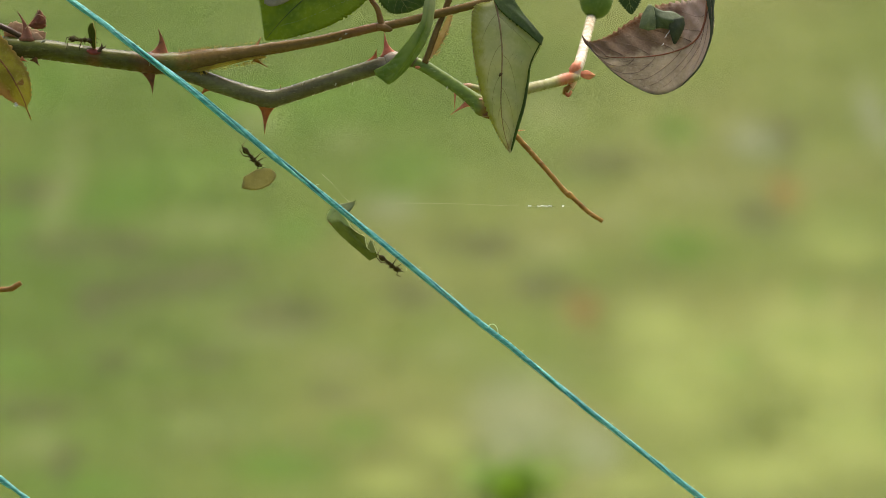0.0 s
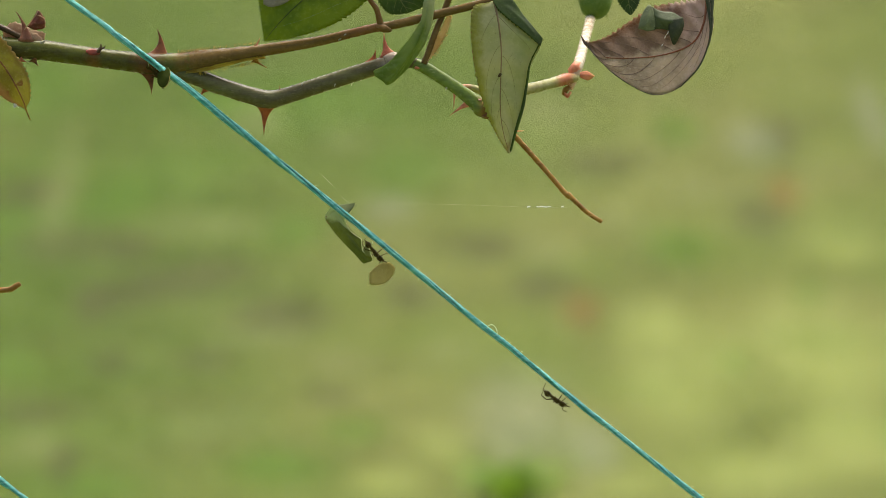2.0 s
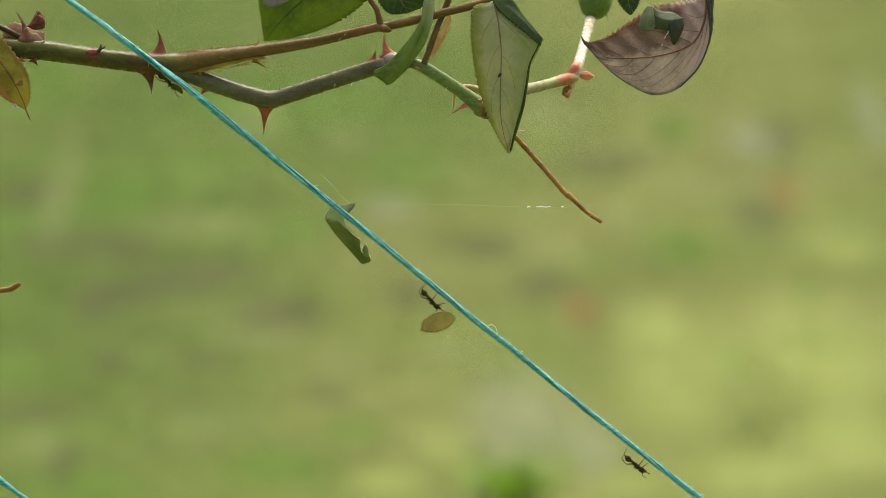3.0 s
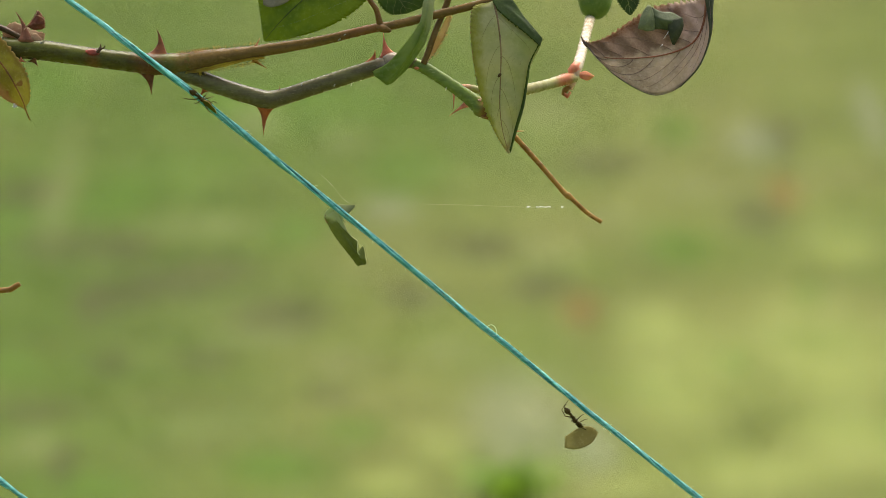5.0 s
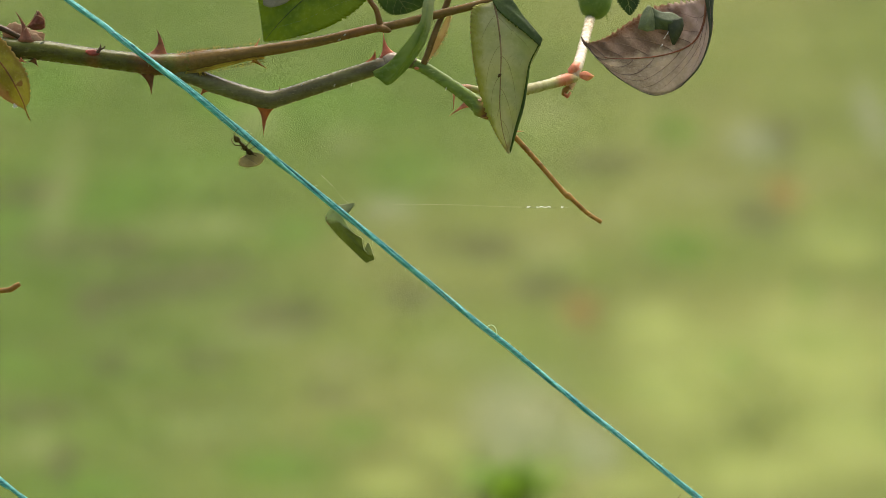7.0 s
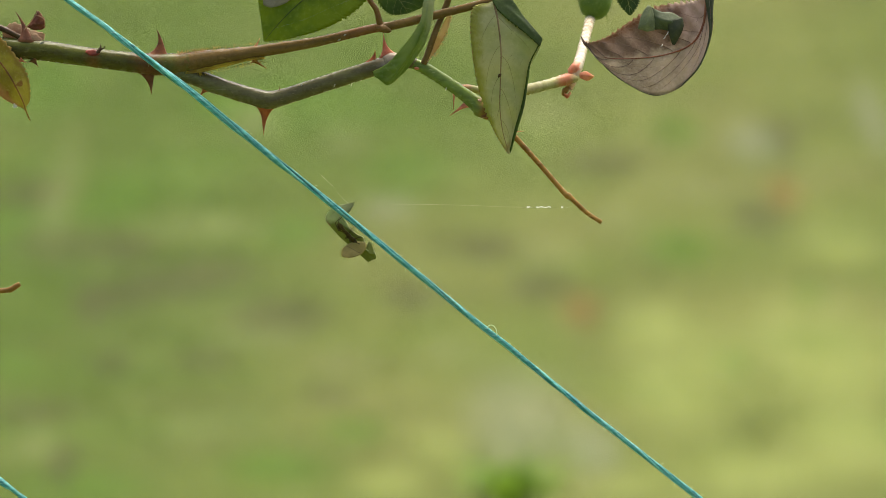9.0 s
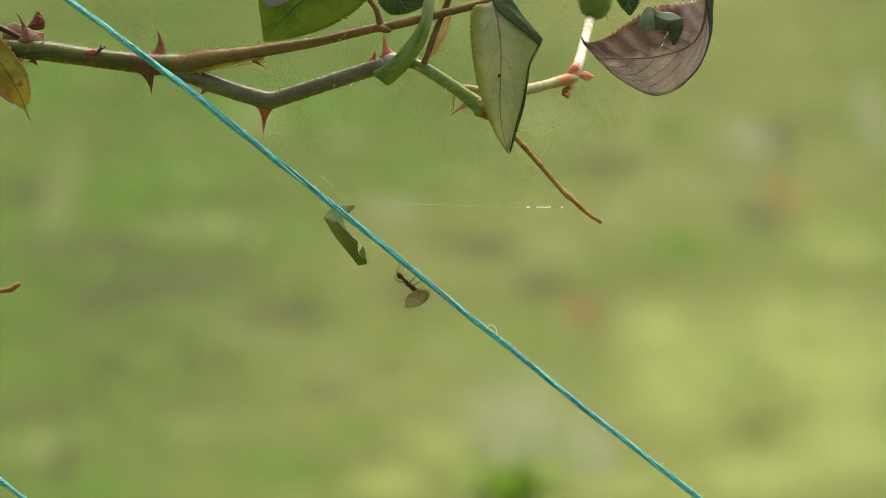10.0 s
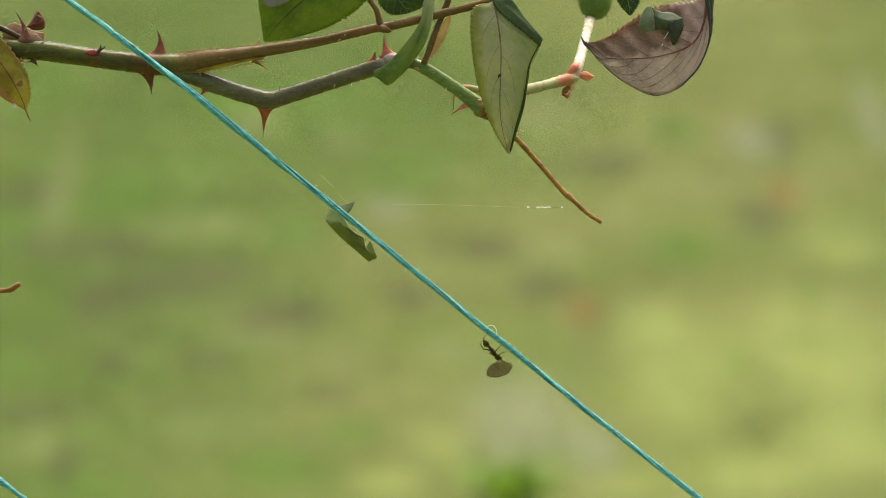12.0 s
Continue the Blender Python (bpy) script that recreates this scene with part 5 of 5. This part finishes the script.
def stride(legs, rate, phase, still=()):
    """Legs in two alternating threes, each swinging about its hip."""
    for k, leg in enumerate(legs):
        hip = leg.location.copy()
        turn = phase + (math.pi if (k % 3 + k // 3) % 2 else 0)
        side = 1 if k < 3 else -1
        rows = []
        for i in range(121):
            t = i / 10
            w = 2 * math.pi * rate * t + turn + 0.5 * math.sin(t * 1.3 + k)
            m = Matrix.Translation(hip) @ Matrix.Rotation(radians(17) * math.sin(w) * side, 4, "Z") @ Matrix.Rotation(radians(9) * max(0, math.cos(w)) * side, 4, "X")
            rows.append((t, m))
        walk(leg, rows)


def motions():
    a = [(0, 690, 469), (0.2, 713, 487), (0.4, 744, 515), (0.6, 778, 541), (0.8, 808, 566), (1.0, 835, 588), (1.2, 863, 611), (1.4, 892, 634), (1.6, 922, 657),
         (1.8, 954, 683), (2.0, 984, 707), (2.2, 1013, 732), (2.4, 1043, 755), (2.6, 1070, 776), (2.8, 1097, 799), (3.0, 1126, 823), (3.2, 1155, 849),
         (5, 1400, 1042), (8, 1810, 1366), (12, 2360, 1800)]
    walk(ANT_A, [(t, ant_pose(u, v, -0.3, 38 + 3 * math.sin(5 * t), 150 + 8 * math.sin(3.1 * t))) for t, u, v in a])
    stride(LEGS_A, 3.1, 0.3)

    b = [(0, 446, 281), (0.2, 471, 297), (0.4, 494, 322), (0.6, 519, 339), (0.8, 542, 355), (1.0, 564, 374), (1.2, 590, 395), (1.4, 617, 416), (1.5, 627, 427),
         (1.6, 636, 431), (1.8, 650, 438), (2.0, 664, 447), (2.2, 681, 461), (2.4, 697, 478), (2.5, 706, 487), (2.6, 720, 497), (2.8, 741, 515), (3.0, 764, 532),
         (3.2, 786, 550), (4.0, 896, 640), (4.8, 1003, 728), (5.0, 1017, 741), (5.2, 1036, 757), (5.4, 1057, 773), (5.6, 1074, 788), (5.8, 1090, 798), (6.0, 1109, 813),
         (6.2, 1130, 829), (6.4, 1153, 850), (6.6, 1176, 870), (6.8, 1197, 889), (7.2, 1236, 924), (8, 1320, 990), (10, 1530, 1160), (12, 1740, 1330)]
    walk(ANT_B, [(t, ant_pose(u, v, -0.3, 48 + 2 * math.sin(4 * t), 150 + 6 * math.sin(2.7 * t))) for t, u, v in b])
    walk(CARGO_B, [(t, piece_pose(u + 11, v + np.interp(t, (3.2, 5.0), (38, 34)), -0.6, -4 + 5 * math.sin(2.2 * t), 12 * math.sin(1.7 * t), np.interp(t, (1.4, 1.8, 2.2, 2.5, 12), (0, 44, 36, 8, 8)))) for t, u, v in b])
    stride(LEGS_B, 2.6, 1.1)

    # seconds, u, v, d, heading, roll; first along the top of the stem, then over the string and down under it
    c = [(0, 144, 73, 1.6, 5, 20), (0.2, 157, 74, 1.5, 5, 20), (0.4, 180, 76, 1.4, 6, 20), (0.6, 191, 79, 1.3, 7, 20), (0.8, 208, 82, 1.2, 10, 25), (1.0, 219, 88, 1.0, 14, 35),
         (1.2, 229, 92, 1.2, 14, 35), (1.4, 236, 96, 1.5, 20, 45), (1.6, 248, 104, 1.6, 40, 75), (1.8, 263, 117, 1.6, 44, 105), (2.0, 276, 131, 1.6, 45, 125), (2.2, 285, 147, 1.0, 42, 135),
         (2.4, 286, 150, 0.6, 42, 140), (2.6, 290, 150, 0.4, 42, 140), (2.8, 300, 147, 0.2, 38, 135), (3.0, 300, 146, 0.0, 38, 130), (3.2, 303, 158, -0.4, 42, 120), (4.0, 320, 160, -1.6, 38, 100),
         (4.8, 346, 169, -1.9, 36, 92), (5.0, 357, 175, -1.9, 36, 92), (5.2, 364, 181, -1.9, 38, 92), (5.4, 371, 188, -1.9, 40, 94), (5.6, 382, 195, -1.9, 42, 96), (5.8, 391, 204, -1.9, 44, 100),
         (6.0, 396, 214, -1.8, 44, 108), (6.2, 405, 222, -1.5, 44, 125), (6.4, 405, 231, -0.9, 48, 140), (6.6, 413, 239, -0.6, 46, 145), (6.8, 421, 249, -0.4, 46, 148), (7.0, 433, 259, -0.3, 46, 150),
         (7.2, 448, 269, -0.3, 46, 150), (8.0, 525, 336, -0.4, 46, 150), (8.8, 601, 404, -0.5, 47, 150), (9.0, 616, 414, -0.5, 47, 150), (9.2, 636, 429, -0.5, 47, 150), (9.4, 655, 445, -0.5, 47, 150),
         (9.6, 677, 465, -0.5, 46, 152), (9.8, 698, 481, -0.4, 44, 152), (10.0, 722, 500, -0.4, 44, 152), (10.2, 739, 514, -0.4, 44, 150), (10.4, 755, 529, -0.4, 46, 150), (10.6, 775, 546, -0.4, 46, 150),
         (10.8, 797, 559, -0.4, 44, 150), (11.0, 803, 564, -0.4, 48, 148), (11.2, 817, 575, -0.4, 46, 150), (11.5, 836, 590, -0.4, 46, 150), (11.8, 855, 607, -0.4, 48, 150), (12.0, 873, 621, -0.4, 50, 150)]
    walk(ANT_C, [(t, ant_pose(u, v, d, h, r)) for t, u, v, d, h, r in c])
    stride(LEGS_C, 2.4, 2.0)
    # seconds, u, v, d, lean, edge
    f = [(0, 160, 65, 1.2, 80, 118), (0.2, 177, 63, 1, 82, 135), (0.4, 206, 62, 0.9, 80, 140), (0.6, 218, 60, 0.8, 76, 140), (0.8, 240, 67, 0.6, 74, 150), (1, 250, 88, -1.9, 72, 160), (1.2, 263, 93, -2.6, 70, 162),
         (1.4, 272, 97, -2.8, 66, 166), (1.6, 278, 113, -2.8, 80, 176), (1.8, 287, 128, -2.6, 66, 172), (2, 290, 136, -2.2, 60, 165), (2.1, 295, 139, -1.8, 76, 140), (2.2, 292, 153, -0.6, 54, 101), (2.4, 294, 159, -0.6, 48, 101), (2.6, 301, 160, -0.8, 46, 101),
         (2.8, 312, 157, -1.0, 44, 100), (3, 313, 157, -1.2, 42, 99), (3.2, 315, 170, -1.4, 40, 94), (4, 336, 174, -2, 38, 98), (4.8, 360, 184, -2.2, 38, 98), (5, 372, 191, -2.2, 38, 98), (5.2, 379, 198, -2.2, 40, 98),
         (5.4, 386, 205, -2.2, 42, 97), (5.6, 397, 213, -2.2, 42, 95), (5.8, 406, 222, -2.2, 40, 92), (6, 416, 235, -2.1, 40, 84), (6.2, 419, 244, -1.8, 30, 66), (6.4, 418, 252, -1.2, 15, 40), (6.6, 424, 261, -0.9, 10, 35),
         (6.8, 434, 275, -0.8, 0, 30), (7, 446, 284, -0.7, -5, 28), (7.2, 461, 294, -0.7, -6, 25), (8, 537, 363, -0.8, -8, 22), (8.8, 612, 428, -1, -10, 20), (9, 627, 442, -1, -12, 20), (9.2, 650, 458, -1, -16, 18),
         (9.4, 670, 474, -1, -20, 15), (9.6, 689, 494, -1, -16, 12), (9.8, 713, 509, -0.9, -14, 10), (10, 738, 528, -0.9, -18, 10), (10.2, 757, 541, -0.9, -24, 10), (10.4, 764, 556, -0.9, -14, 8), (10.6, 790, 574, -0.9, -14, 8),
         (10.8, 814, 583, -0.9, -22, 10), (11, 812, 591, -0.9, -8, 10), (11.2, 827, 600, -0.9, -10, 10), (11.5, 847, 615, -0.9, -14, 10), (11.8, 866, 632, -0.9, -14, 10), (12, 884, 653, -0.9, -8, 8)]
    swing = np.interp([q[0] for q in f], (2.0, 2.1, 2.2, 3.0, 4.8, 5.8, 6.3), (0, 20, 84, 84, 60, 50, 0))
    walk(CARGO_C, [(t, piece_pose(u, v, d, n, e, w, np.interp(t, (0.4, 0.8, 1.0, 1.2, 1.4, 1.6, 1.8, 2.0, 2.1, 2.2), (0, 25, 37, 40, 55, 66, 55, 48, 30, 0)))) for (t, u, v, d, n, e), w in zip(f, swing)])

    # the chewed leaf sways on the string
    sway = [(0, -2.5), (0.2, 1), (0.4, -2), (0.6, 3), (0.8, 6.5), (1.0, 7), (1.2, 7.5), (1.4, 5), (1.8, 4), (2.0, 3), (2.2, 2.4), (2.5, 0), (2.8, 7), (3.0, 4.5), (3.2, 5.2), (4.0, 8),
            (4.8, 11), (5.0, 9), (5.2, 7), (5.4, 5.4), (5.6, 5.4), (5.8, 8), (6.0, 11.4), (6.1, 12.6), (6.2, 5), (6.3, 10), (6.4, 11), (6.5, 12.6), (6.6, 3.6), (6.8, 13), (7.0, 0), (7.2, 11),
            (8.0, 4), (8.8, -3.6), (9.2, 0), (9.5, 1.5), (9.6, 1.2), (10.0, 8), (10.5, 0), (11.0, 1.8), (11.5, 0), (12, -3)]
    m = Matrix.Translation(at(*HANG))
    walk(CHEWED, [(t, m @ Matrix.Rotation(radians(k), 4, AWAY)) for t, k in sway])


motions()
